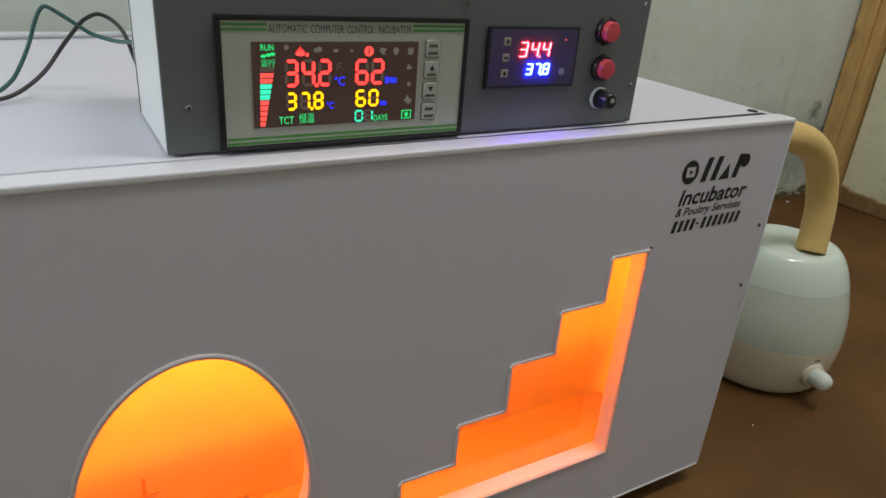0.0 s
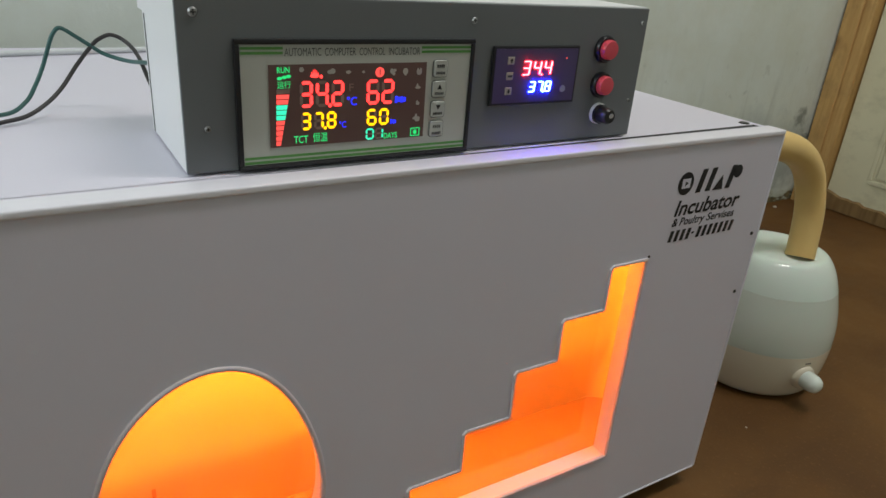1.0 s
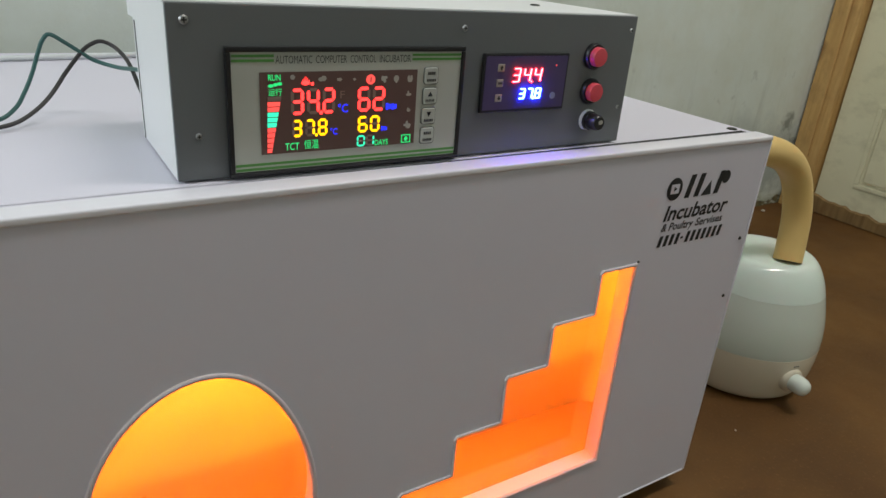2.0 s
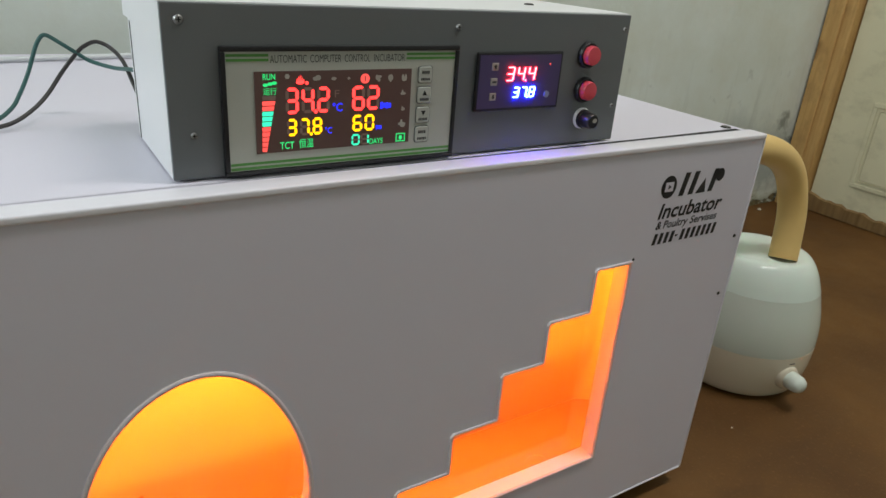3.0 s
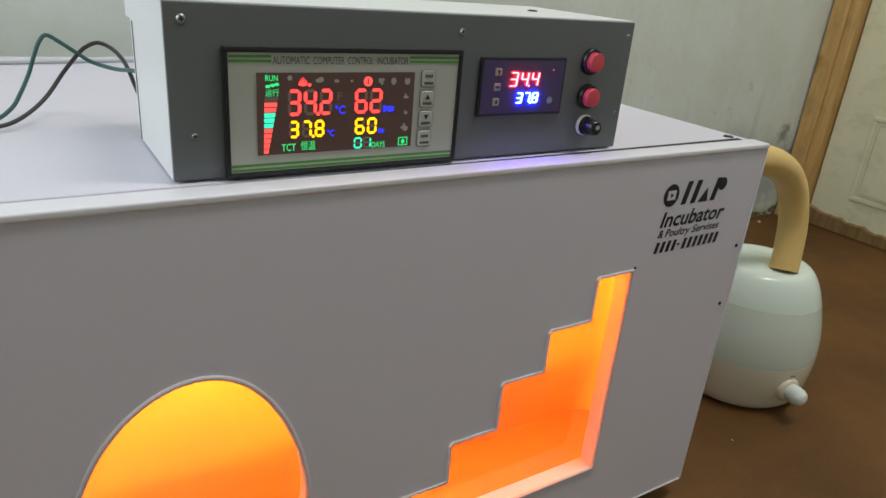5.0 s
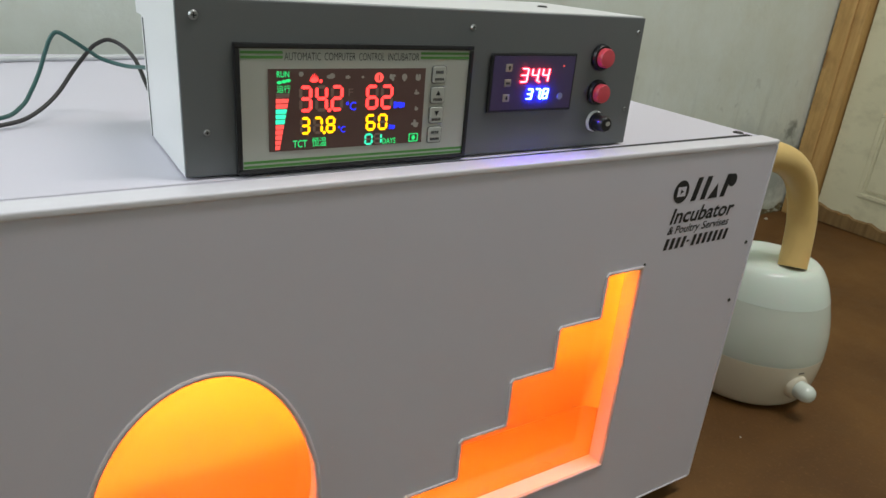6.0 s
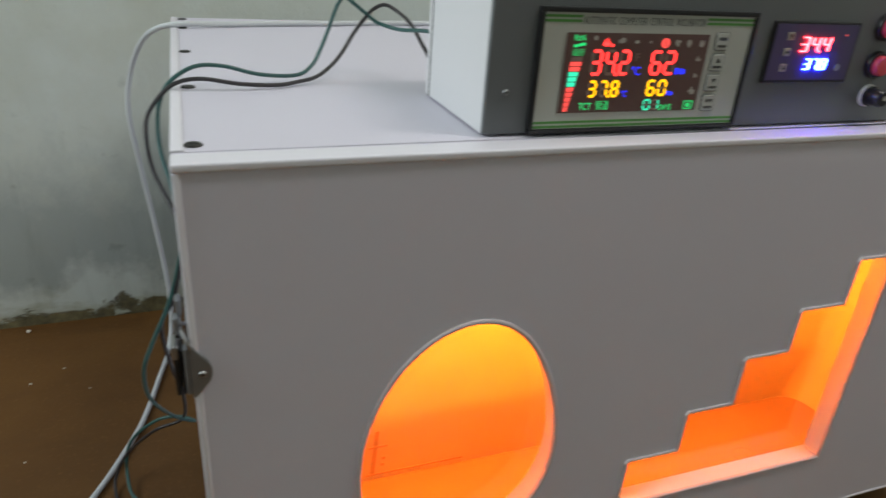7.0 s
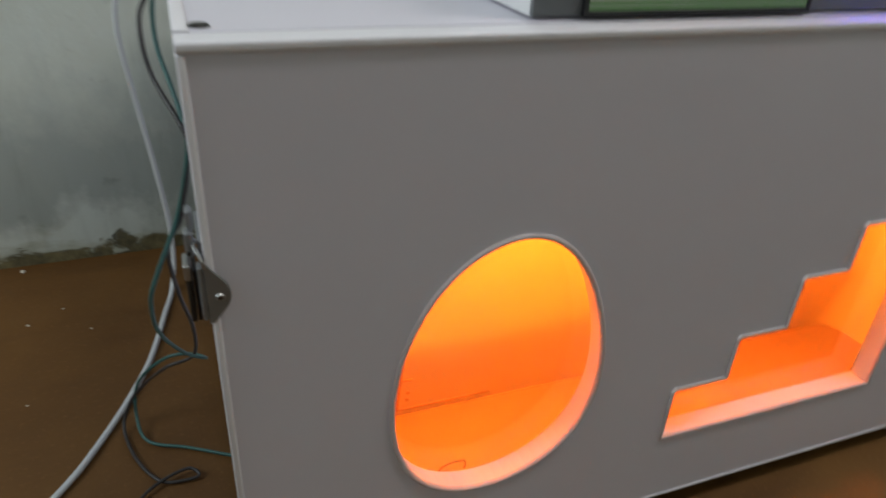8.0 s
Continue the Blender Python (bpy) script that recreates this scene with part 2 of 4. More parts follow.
M_TANK_CLEAR = tank_material("empty_translucent_tank", rgb(224, 236, 228))


# ---- mesh helpers ----
def part(name, bm, material, parent=None, label="", smooth=False):
    me = bpy.data.meshes.new(name)
    bm.normal_update()
    bm.to_mesh(me)
    bm.free()
    me.materials.append(material)
    if smooth:
        for p in me.polygons:
            p.use_smooth = True
        me.set_sharp_from_angle(angle=radians(40))
    ob = new(name, me)
    if parent is not None:
        ob.parent = parent
    if label:
        ob["label"] = label
    return ob


def thing(name, label, category, at=(0, 0, 0), group="", kind=""):
    ob = new(name)
    ob.empty_display_size = 0.05
    ob.location = at
    return tagged(ob, label, category, group, kind)


def box(x0, x1, y0, y1, z0, z1, bevel=0.0, segments=2, bm=None):
    bm = bm or bmesh.new()
    m = Matrix.Translation(((x0 + x1) / 2, (y0 + y1) / 2, (z0 + z1) / 2)) @ Matrix.Diagonal((x1 - x0, y1 - y0, z1 - z0, 1))
    made = bmesh.ops.create_cube(bm, size=1, matrix=m)
    if bevel:
        edges = list({e for v in made["verts"] for e in v.link_edges})
        bmesh.ops.bevel(bm, geom=edges, offset=bevel, segments=segments, profile=0.5, affect="EDGES")
    return bm


def disc(x, y, z, r, depth, axis="y", n=24, r2=None, bevel=0.0, bm=None):
    """A short cylinder or cone with its front at -axis for y, its top at +axis for z."""
    bm = bm or bmesh.new()
    turn = {"y": pose(0, 0, 0, 90), "z": Matrix(), "x": pose(0, 0, 0, 0, 90)}[axis]
    made = bmesh.ops.create_cone(bm, cap_ends=True, segments=n, radius1=r, radius2=r if r2 is None else r2, depth=depth,
                                 matrix=Matrix.Translation((x, y, z)) @ turn)
    if bevel:
        edges = [e for e in {e for v in made["verts"] for e in v.link_edges} if len(e.link_faces) == 2 and any(len(f.verts) > 4 for f in e.link_faces)]
        bmesh.ops.bevel(bm, geom=edges, offset=bevel, segments=3, profile=0.5, affect="EDGES")
    return bm


def lathe(profile, cx, cy, n=64, bm=None):
    """Turns (radius, height) pairs round the upright axis through cx, cy."""
    bm = bm or bmesh.new()
    rings = []
    for r, z in profile:
        rings.append([bm.verts.new((cx + r * math.cos(2 * math.pi * k / n), cy + r * math.sin(2 * math.pi * k / n), z)) for k in range(n)])
    for a, b in zip(rings, rings[1:]):
        for k in range(n):
            bm.faces.new((a[k], a[(k + 1) % n], b[(k + 1) % n], b[k]))
    bm.faces.new(list(reversed(rings[0])))
    bm.faces.new(rings[-1])
    return bm


def spline(points, steps=12):
    """A smooth line through the points."""
    p = [Vector(q) for q in points]
    p = [2 * p[0] - p[1]] + p + [2 * p[-1] - p[-2]]
    out = []
    for a, b, c, d in zip(p, p[1:], p[2:], p[3:]):
        for k in range(steps):
            t = k / steps
            out.append(0.5 * (2 * b + (c - a) * t + (2 * a - 5 * b + 4 * c - d) * t * t + (3 * b - a - 3 * c + d) * t ** 3))
    out.append(p[-2])
    return out


def sweep(line, radius, n=10):
    """A tube along a line; radius is a number or a function of the distance along it."""
    bm = bmesh.new()
    up, rings, far = Vector((0.13, 0.27, 0.95)), [], 0.0
    for k, p in enumerate(line):
        ahead = (line[min(k + 1, len(line) - 1)] - line[max(k - 1, 0)]).normalized()
        side = (up - ahead * up.dot(ahead)).normalized()
        up = side
        other = ahead.cross(side)
        far += (p - line[k - 1]).length if k else 0
        r = radius(far) if callable(radius) else radius
        rings.append([bm.verts.new(p + r * (math.cos(2 * math.pi * j / n) * side + math.sin(2 * math.pi * j / n) * other)) for j in range(n)])
    for a, b in zip(rings, rings[1:]):
        for j in range(n):
            bm.faces.new((a[j], a[(j + 1) % n], b[(j + 1) % n], b[j]))
    bm.faces.new(list(reversed(rings[0])))
    bm.faces.new(rings[-1])
    return bm


def grown(loop, d):
    """A closed 2D loop (anticlockwise) moved outwards by d, mitred."""
    out, n = [], len(loop)
    for k in range(n):
        a, b, c = Vector(loop[k - 1]), Vector(loop[k]), Vector(loop[(k + 1) % n])
        u, v = (b - a).normalized(), (c - b).normalized()
        na, nb = Vector((u.y, -u.x)), Vector((v.y, -v.x))
        m = (na + nb)
        m = m / max(0.3, m.dot(na))
        out.append(tuple(b + m * d))
    return out


def holed_plate(outer, holes, y0, y1, chamfer=0.0015):
    """An upright plate from y0 (front) to y1 with rounded-over holes through it; loops hold (x, z), anticlockwise."""
    bm = bmesh.new()

    def ring(loop, y):
        return [bm.verts.new((x, y, z)) for x, z in loop]

    def bridge(a, b):
        n = len(a)
        for k in range(n):
            bm.faces.new((a[k], a[(k + 1) % n], b[(k + 1) % n], b[k]))

    def fill(rings):
        edges = []
        for r in rings:
            for k in range(len(r)):
                edges.append(bm.edges.get((r[k], r[(k + 1) % len(r)])) or bm.edges.new((r[k], r[(k + 1) % len(r)])))
        bmesh.ops.triangle_fill(bm, use_beauty=True, edges=edges)

    front, back = [], []
    o = [ring(grown(outer, -chamfer), y0), ring(outer, y0 + chamfer), ring(outer, y1)]
    bridge(o[0], o[1]), bridge(o[1], o[2])
    front.append(o[0]), back.append(o[2])
    for h in holes:
        r = [ring(h, y0), ring(h, y1)]
        for a, b in zip(r, r[1:]):
            bridge(b, a)
        front.append(r[0]), back.append(r[-1])
    fill(front), fill(back)
    bmesh.ops.recalc_face_normals(bm, faces=bm.faces)
    return bm


def rounded(cx, cz, hx, hz, r):
    """An upright oblong with round corners, anticlockwise."""
    out = []
    for sx, sz, q0 in ((1, -1, -90), (1, 1, 0), (-1, 1, 90), (-1, -1, 180)):
        for q in range(q0, q0 + 91, 30):
            out.append((cx + sx * (hx - r) + r * math.cos(radians(q)), cz + sz * (hz - r) + r * math.sin(radians(q))))
    return out


def ring_strip(loop, profile):
    """A closed strip of the given (inward, y) profile that follows a hole's edge."""
    bm = bmesh.new()
    rows = [[bm.verts.new((x, y, z)) for x, z in grown(loop, -inward)] for inward, y in profile]
    n = len(loop)
    for a, b in zip(rows, rows[1:] + rows[:1]):
        for k in range(n):
            bm.faces.new((a[k], a[(k + 1) % n], b[(k + 1) % n], b[k]))
    bmesh.ops.recalc_face_normals(bm, faces=bm.faces)
    return bm


def edging(loop, wide):
    """A thin half-round bead round a hole."""
    bead = ((-0.0006, 0.0002), (-0.0005, -0.0009), (0.0003, -0.0017), (0.0013, -0.0021), (0.0024, -0.0020), (0.0034, -0.0013), (0.0040, -0.0001), (0.0042, 0.0012), (0.0002, 0.0012))
    return ring_strip(loop, [(a * wide, y) for a, y in bead])


def hole_lining(loop, wide):
    """The white strip that lines the inside of a hole."""
    return ring_strip(loop, [(0.0002 * wide, 0.0013), (0.0012 * wide, 0.0013), (0.0012 * wide, 0.0205), (0.0002 * wide, 0.0205)])


def writing(body, x, y, z, height, width=None, shear=0.0, align="LEFT", depth=0.0002, bold=0.0, turn=None):
    """Words in the upright plane at y, their left foot at x, z; height is that of a capital."""
    cu = bpy.data.curves.new("writing", "FONT")
    cu.body, cu.size, cu.shear, cu.extrude, cu.offset, cu.align_x = body, 1.0, shear, 0.0, bold, align
    cu.resolution_u = 3
    ob = new("writing", cu)
    bpy.context.view_layer.update()
    me = bpy.data.meshes.new_from_object(ob.evaluated_get(bpy.context.evaluated_depsgraph_get()))
    bm = bmesh.new()
    bm.from_mesh(me)
    bpy.data.objects.remove(ob), bpy.data.curves.remove(cu), bpy.data.meshes.remove(me)
    k = height / 0.69
    xs = [v.co.x for v in bm.verts] or [0, 1]
    kx = width / (max(xs) - min(xs)) if width else k
    left = 0 if align == "CENTER" else min(xs)
    for v in bm.verts:
        v.co = (x + (v.co.x - left) * kx, y, z + v.co.y * k)
    return bm


def polygon(points, y, depth=0.0003, bm=None):
    """A thin flat shape in the upright plane at y."""
    bm = bm or bmesh.new()
    f = bm.faces.new([bm.verts.new((px, y, pz)) for px, pz in points])
    f.normal_update()
    if f.normal.y > 0:
        f.normal_flip()
    return bm


def ellipse(cx, cz, rx, rz, y, n=20, bm=None):
    return polygon([(cx + rx * math.cos(2 * math.pi * k / n), cz + rz * math.sin(2 * math.pi * k / n)) for k in range(n)], y, bm=bm)


SEGMENTS = {"0": "abcdef", "1": "bc", "2": "abged", "3": "abgcd", "4": "fgbc", "5": "afgcd", "6": "afgedc", "7": "abc", "8": "abcdefg"}


def segment_shapes(letters, x, z, w, h, t, y, slant=0.0):
    """Bars of one seven-segment digit whose left foot is x, z."""
    bm = bmesh.new()
    g = t * 0.1

    def bar(ax, az, bx, bz):
        lie = abs(bx - ax) > abs(bz - az)
        s = t / 2
        if lie:
            pts = [(ax + g, az), (ax + g + s, az + s), (bx - g - s, az + s), (bx - g, az), (bx - g - s, az - s), (ax + g + s, az - s)]
        else:
            pts = [(ax, az + g), (ax + s, az + g + s), (ax + s, bz - g - s), (ax, bz - g), (ax - s, bz - g - s), (ax - s, az + g + s)]
        polygon([(x + px + slant * pz, z + pz) for px, pz in pts], y, bm=bm)

    where = {"a": (0, h, w, h), "d": (0, 0, w, 0), "g": (0, h / 2, w, h / 2), "f": (0, h / 2, 0, h), "e": (0, 0, 0, h / 2), "b": (w, h / 2, w, h), "c": (w, 0, w, h / 2)}
    for c in letters:
        bar(*where[c])
    return bm


def cross_screw(parent, x, y, z, r, material, facing="y", name="screw"):
    """A dished screw head with a cross slot."""
    bm = bmesh.new()
    if facing == "y":
        disc(0, -0.0006, 0, r, 0.0012, "y", 20, r * 0.7, bm=bm)
        ob = part(name, bm, material, parent)
        slot = box(-r * 0.55, r * 0.55, -0.0015, -0.0009, -r * 0.13, r * 0.13)
        box(-r * 0.13, r * 0.13, -0.0015, -0.0009, -r * 0.55, r * 0.55, bm=slot)
    else:
        disc(0, 0, 0.0006, r, 0.0012, "z", 20, r * 0.8, bm=bm)
        ob = part(name, bm, material, parent)
        slot = box(-r * 0.55, r * 0.55, -r * 0.13, r * 0.13, 0.001, 0.0014)
        box(-r * 0.13, r * 0.13, -r * 0.55, r * 0.55, 0.001, 0.0014, bm=slot)
    ob.location = (x, y, z)
    part("slot", slot, M_BLACK, ob)
    return ob


# ---- the room ----
X0, X1, Y0, Y1, TOP = -1.7, 2.2, -2.6, 0.7056, 2.8
WALL_TURN = 0.0225
Y_EAST = Y1 + WALL_TURN * X1
tagged(part("floor", box(X0 - 0.2, X1 + 0.2, Y0 - 0.2, Y1 + 0.2, -0.12, 0), M_FLOOR), "worn brown floor with dust and crumbs", "floor", kind="structure")
tagged(part("ceiling", box(X0 - 0.2, X1 + 0.2, Y0 - 0.2, Y1 + 0.2, TOP, TOP + 0.1), M_CEIL), "plain white ceiling", "ceiling", kind="structure")
north = box(X0 - 0.2, X1 + 0.2, Y1, Y1 + 0.2, 0, TOP)
for v in north.verts:
    v.co.y += WALL_TURN * v.co.x
tagged(part("wall_north", north, M_WALL), "old pale limewashed wall with stains, painted low shade and flaking foot", "wall", kind="structure")
tagged(part("wall_south", box(X0 - 0.2, X1 + 0.2, Y0 - 0.2, Y0, 0, TOP), M_WALL), "old pale limewashed wall", "wall", kind="structure")
west = bmesh.new()
box(X0 - 0.2, X0, Y0, WIN_Y0, 0, TOP, bm=west)
box(X0 - 0.2, X0, WIN_Y1, Y1 + WALL_TURN * X0, 0, TOP, bm=west)
box(X0 - 0.2, X0, WIN_Y0, WIN_Y1, 0, WIN_Z0, bm=west)
box(X0 - 0.2, X0, WIN_Y0, WIN_Y1, WIN_Z1, TOP, bm=west)
tagged(part("wall_west", west, M_WALL), "old pale limewashed wall", "wall", kind="structure")
DOOR_Y0, DOOR_Y1, DOOR_TOP = -0.14, 0.665, 2.02
east = bmesh.new()
box(X1, X1 + 0.2, Y0, DOOR_Y0 - 0.06, 0, TOP, bm=east)
box(X1, X1 + 0.2, DOOR_Y0 - 0.06, Y_EAST, DOOR_TOP + 0.06, TOP, bm=east)
tagged(part("wall_east", east, M_WALL), "old pale limewashed wall round a wooden door", "wall", kind="structure")


def room_door():
    d = thing("door_1", "closed cream-painted panelled door in a bare wooden frame", "door", (X1, DOOR_Y1, 0), kind="structure")
    o = lambda bm: (bmesh.ops.translate(bm, verts=bm.verts, vec=(-X1, -DOOR_Y1, 0)), bm)[1]
    frame_label = "bare knotty wooden door frame"
    part("door_frame", o(box(X1 - 0.012, X1 + 0.12, DOOR_Y1 + 0.004, Y_EAST - 0.004, 0.0, DOOR_TOP + 0.055, 0.004)), M_WOOD, d, frame_label)
    part("door_frame", o(box(X1 - 0.012, X1 + 0.12, DOOR_Y0 - 0.057, DOOR_Y0 - 0.004, 0.0, DOOR_TOP + 0.055, 0.004)), M_WOOD, d, frame_label)
    part("door_frame", o(box(X1 - 0.012, X1 + 0.12, DOOR_Y0 - 0.002, DOOR_Y1 + 0.002, DOOR_TOP + 0.004, DOOR_TOP + 0.055, 0.004)), M_WOOD, d, frame_label)
    mid = DOOR_Y1 + 0.004 + 0.36 * (Y_EAST - DOOR_Y1 - 0.007)
    part("frame_facing", o(box(X1 - 0.021, X1 - 0.0125, mid, Y_EAST - 0.006, 0.0, DOOR_TOP + 0.05, 0.003)), M_WOOD, d, "rough bare facing board")
    leaf = part("door_leaf", o(box(X1 + 0.02, X1 + 0.06, DOOR_Y0, DOOR_Y1, 0.012, DOOR_TOP, 0.003)), M_DOOR, d)
    # paint worn off the leaf's foot in a ragged strip of bare wood
    worn, steps = bmesh.new(), 46
    rows = []
    for k in range(steps + 1):
        f = k / steps
        y = DOOR_Y1 + (DOOR_Y0 - DOOR_Y1) * f
        z = 0.055 - 0.034 * min(1.0, 1.9 * f) + random.uniform(-0.007, 0.007)
        rows.append([worn.verts.new(c) for c in ((X1 + 0.0195, y, 0.003), (X1 + 0.011, y, 0.003), (X1 + 0.0115, y, z - 0.004), (X1 + 0.0195, y, z))])
    for a, c in zip(rows, rows[1:]):
        for q in range(4):
            worn.faces.new((a[q], a[(q + 1) % 4], c[(q + 1) % 4], c[q]))
    worn.faces.new(rows[0]), worn.faces.new(list(reversed(rows[-1])))
    bmesh.ops.recalc_face_normals(worn, faces=worn.faces)
    part("bottom_rail", o(worn), wood_material("worn_bottom_rail", rgb(94, 70, 40), rgb(140, 114, 72)), d, "worn bare wood strip at the foot")
    for ya, yb in ((DOOR_Y0 + 0.109, 0.218), (0.306, DOOR_Y1 - 0.107)):
        for za, zb in ((0.11, 0.36), (0.47, 1.05), (1.17, 1.88)):
            rim = bmesh.new()
            w = 0.013
            for a in ((ya, yb, za, za + w), (ya, yb, zb - w, zb), (ya, ya + w, za + w, zb - w), (yb - w, yb, za + w, zb - w)):
                box(X1 + 0.0165, X1 + 0.0205, *a, 0.0019, bm=rim)
            p = part("panel", o(box(X1 + 0.0165, X1 + 0.0205, ya + 0.022, yb - 0.022, za + 0.022, zb - 0.022, 0.0045)), M_DOOR, d)
            part("moulding", o(rim), M_DOOR, p)
    return d


room_door()


# Unseen window, built only to house the added west light.
def added_window():
    d = thing("added_window_1", "plain wooden window, unseen, added to light the left side", "window", (X0, WIN_Y0, WIN_Z0), kind="structure")
    o = lambda bm: (bmesh.ops.translate(bm, verts=bm.verts, vec=(-X0, -WIN_Y0, -WIN_Z0)), bm)[1]
    for a in ((WIN_Y0, WIN_Y1, WIN_Z0, WIN_Z0 + 0.05), (WIN_Y0, WIN_Y1, WIN_Z1 - 0.05, WIN_Z1), (WIN_Y0, WIN_Y0 + 0.05, WIN_Z0 + 0.052, WIN_Z1 - 0.052), (WIN_Y1 - 0.05, WIN_Y1, WIN_Z0 + 0.052, WIN_Z1 - 0.052)):
        part("window_frame", o(box(X0 - 0.14, X0 - 0.09, *a, 0.003)), M_WOOD, d)
    part("pane", o(box(X0 - 0.118, X0 - 0.112, WIN_Y0 + 0.05, WIN_Y1 - 0.05, WIN_Z0 + 0.05, WIN_Z1 - 0.05)), M_PANE, d).visible_shadow = False


added_window()


# Unseen tube, added as the room's overhead source.
def added_ceiling_lamp():
    d = thing("added_ceiling_lamp", "unseen white tube lamp added on the ceiling for light", "lamp", (LAMP[0], LAMP[1], TOP))
    part("housing", box(-0.6, 0.6, -0.04, 0.04, -0.045, -0.001, 0.006), M_RING, d)
    part("tube", sweep([Vector((-0.58 + 0.058 * k, 0, -0.062)) for k in range(21)], 0.013, 12), M_LAMP, d)


added_ceiling_lamp()

# ---- the incubator ----
W, H, D = 0.84, 0.5, 0.625
Z0 = 0.028
DOOR_T = 0.022


def egg_loop():
    """An egg, small end up and leaning a little."""
    out, turn = [], 0.0289
    for k in range(72):
        a = 2 * math.pi * k / 72
        c = math.cos(a)
        u, v = 0.1251 * c, 0.092 * math.sin(a) * (1 - 0.1396 * c + 0.0712 * c * c)
        out.append((0.2069 - v * math.cos(turn) - u * math.sin(turn) + 0.0063 * c ** 3, 0.2369 + u * math.cos(turn) - v * math.sin(turn)))
    return out


def stair_loop():
    xs = (0.3845, 0.4443, 0.4993, 0.552, 0.607, 0.6592)
    zs = (0.1757, 0.2233, 0.278, 0.3255, 0.375)
    loop = [(xs[0], 0.1122), (xs[5], 0.1122), (xs[5], zs[4])]
    for k in range(4, -1, -1):
        loop += [(xs[k] + 0.0026, zs[k]), (xs[k], zs[k] - 0.0026)]
        if k:
            loop.append((xs[k], zs[k - 1]))
    return loop


def incubator():
    d = thing("incubator", "white board cabinet incubator with egg and stair shaped windows glowing orange", "incubator")
    b = 0.0012
    # carcass
    top = box(0.001, W - 0.014, DOOR_T + 0.0022, D, H - 0.014, H, b)
    for v in top.verts:
        if v.co.y < 0.1:
            v.co.y += 0.0056 * v.co.x / W
    part("top_panel", top, M_SHEET, d)
    part("left_panel", box(0.001, 0.014, DOOR_T + 0.003, D, Z0 + 0.002, H - 0.0145, b), M_SHEET, d)
    part("right_panel", box(W - 0.013, W - 0.001, DOOR_T + 0.003, D, Z0 + 0.002, H - 0.001, b), M_SHEET, d)
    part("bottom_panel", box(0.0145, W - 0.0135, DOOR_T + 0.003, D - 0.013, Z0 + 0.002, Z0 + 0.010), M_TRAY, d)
    part("back_panel", box(0.0145, W - 0.0135, D - 0.0125, D, Z0 + 0.0145, H - 0.0145), M_SHEET, d)
    seal = box(0.003, W - 0.016, DOOR_T + 0.0002, DOOR_T + 0.0021, H - 0.0135, H - 0.0022)
    for v in seal.verts:
        if v.co.y > DOOR_T + 0.001:
            v.co.y += 0.0056 * v.co.x / W
        if v.co.z > H - 0.005:
            v.co.z += 0.0004 + 0.0019 * v.co.x / W
    part("light_seal", seal, M_BLACK_GAP, d, "dark gap along the door's top")
    # Unseen strips, added to stop the chamber's light leaking round the door.
    for a in ((0.003, 0.0135, Z0 + 0.004, H - 0.0137), (W - 0.0125, W - 0.003, Z0 + 0.004, H - 0.0137), (0.0137, W - 0.0127, Z0 + 0.003, Z0 + 0.0139)):
        part("light_seal", box(a[0], a[1], DOOR_T + 0.0002, DOOR_T + 0.0028, a[2], a[3]), M_BLACK_GAP, d)
    for x in (0.05, W - 0.05):
        for y in (0.08, D - 0.06):
            part("foot", disc(x, y, (Z0 + 0.002) / 2, 0.018, Z0 + 0.002, "z", 20), M_BLACK, d, "black rubber foot")
    # heated chamber behind the door
    # Slope below z 0.146 puts the lower band's shade into the liner's shape.
    liner_y = lambda z: 0.155 + 0.22 * 0.006 * math.log(1 + math.exp((0.146 - z) / 0.006))
    liner, front, behind = bmesh.new(), [], []
    outline = [(0.155, H - 0.0148), (0.155, 0.30), (0.155, 0.18)]
    outline += [(liner_y(z), z) for z in [0.172 - 0.004 * k for k in range(35)]]
    R, right = 0.032, W - 0.0158
    for y, z in outline:
        line = [(0.0168, y), (0.2, y), (0.4, y), (0.6, y)]
        line += [(right - R + R * math.sin(radians(q)), y - R + R * math.cos(radians(q))) for q in range(0, 91, 9)]
        front.append([liner.verts.new((px, py, z)) for px, py in line])
        behind.append([liner.verts.new((px, py + 0.003, z)) for px, py in line])
    for grid, flip in ((front, False), (behind, True)):
        for a, c in zip(grid, grid[1:]):
            for q in range(len(a) - 1):
                f = (a[q], c[q], c[q + 1], a[q + 1])
                liner.faces.new(tuple(reversed(f)) if flip else f)
    bmesh.ops.recalc_face_normals(liner, faces=liner.faces)
    part("chamber_liner", liner, M_INSIDE, d, "white liner rounded into the side, sloped low for shade", True)
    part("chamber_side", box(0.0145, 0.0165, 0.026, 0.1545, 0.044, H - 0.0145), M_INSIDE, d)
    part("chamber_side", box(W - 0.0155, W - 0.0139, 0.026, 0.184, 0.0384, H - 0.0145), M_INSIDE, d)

    def laid(bm):
        """Lays a flat piece against the sloping liner."""
        for v in bm.verts:
            v.co.y += liner_y(v.co.z) - 0.0008
        return bm

    br = part("tray_bracket", laid(box(0.174, 0.178, 0, 0.002, 0.05, 0.128)), M_DULL_RED, d, "thin dull red tray bracket")
    for z in (0.066, 0.078):
        part("bracket_hole", laid(disc(0.187, 0.0004, z, 0.0024, 0.0012, "y", 12)), M_DULL_RED, br)
    # Dark strip drawn along the crease where liner meets floor.
    part("crease_strip", laid(box(0.168, 0.29, 0, 0.002, 0.0472, 0.0495)), M_DULL_RED, d, "thin dark strip standing in for the crease at the liner's foot")
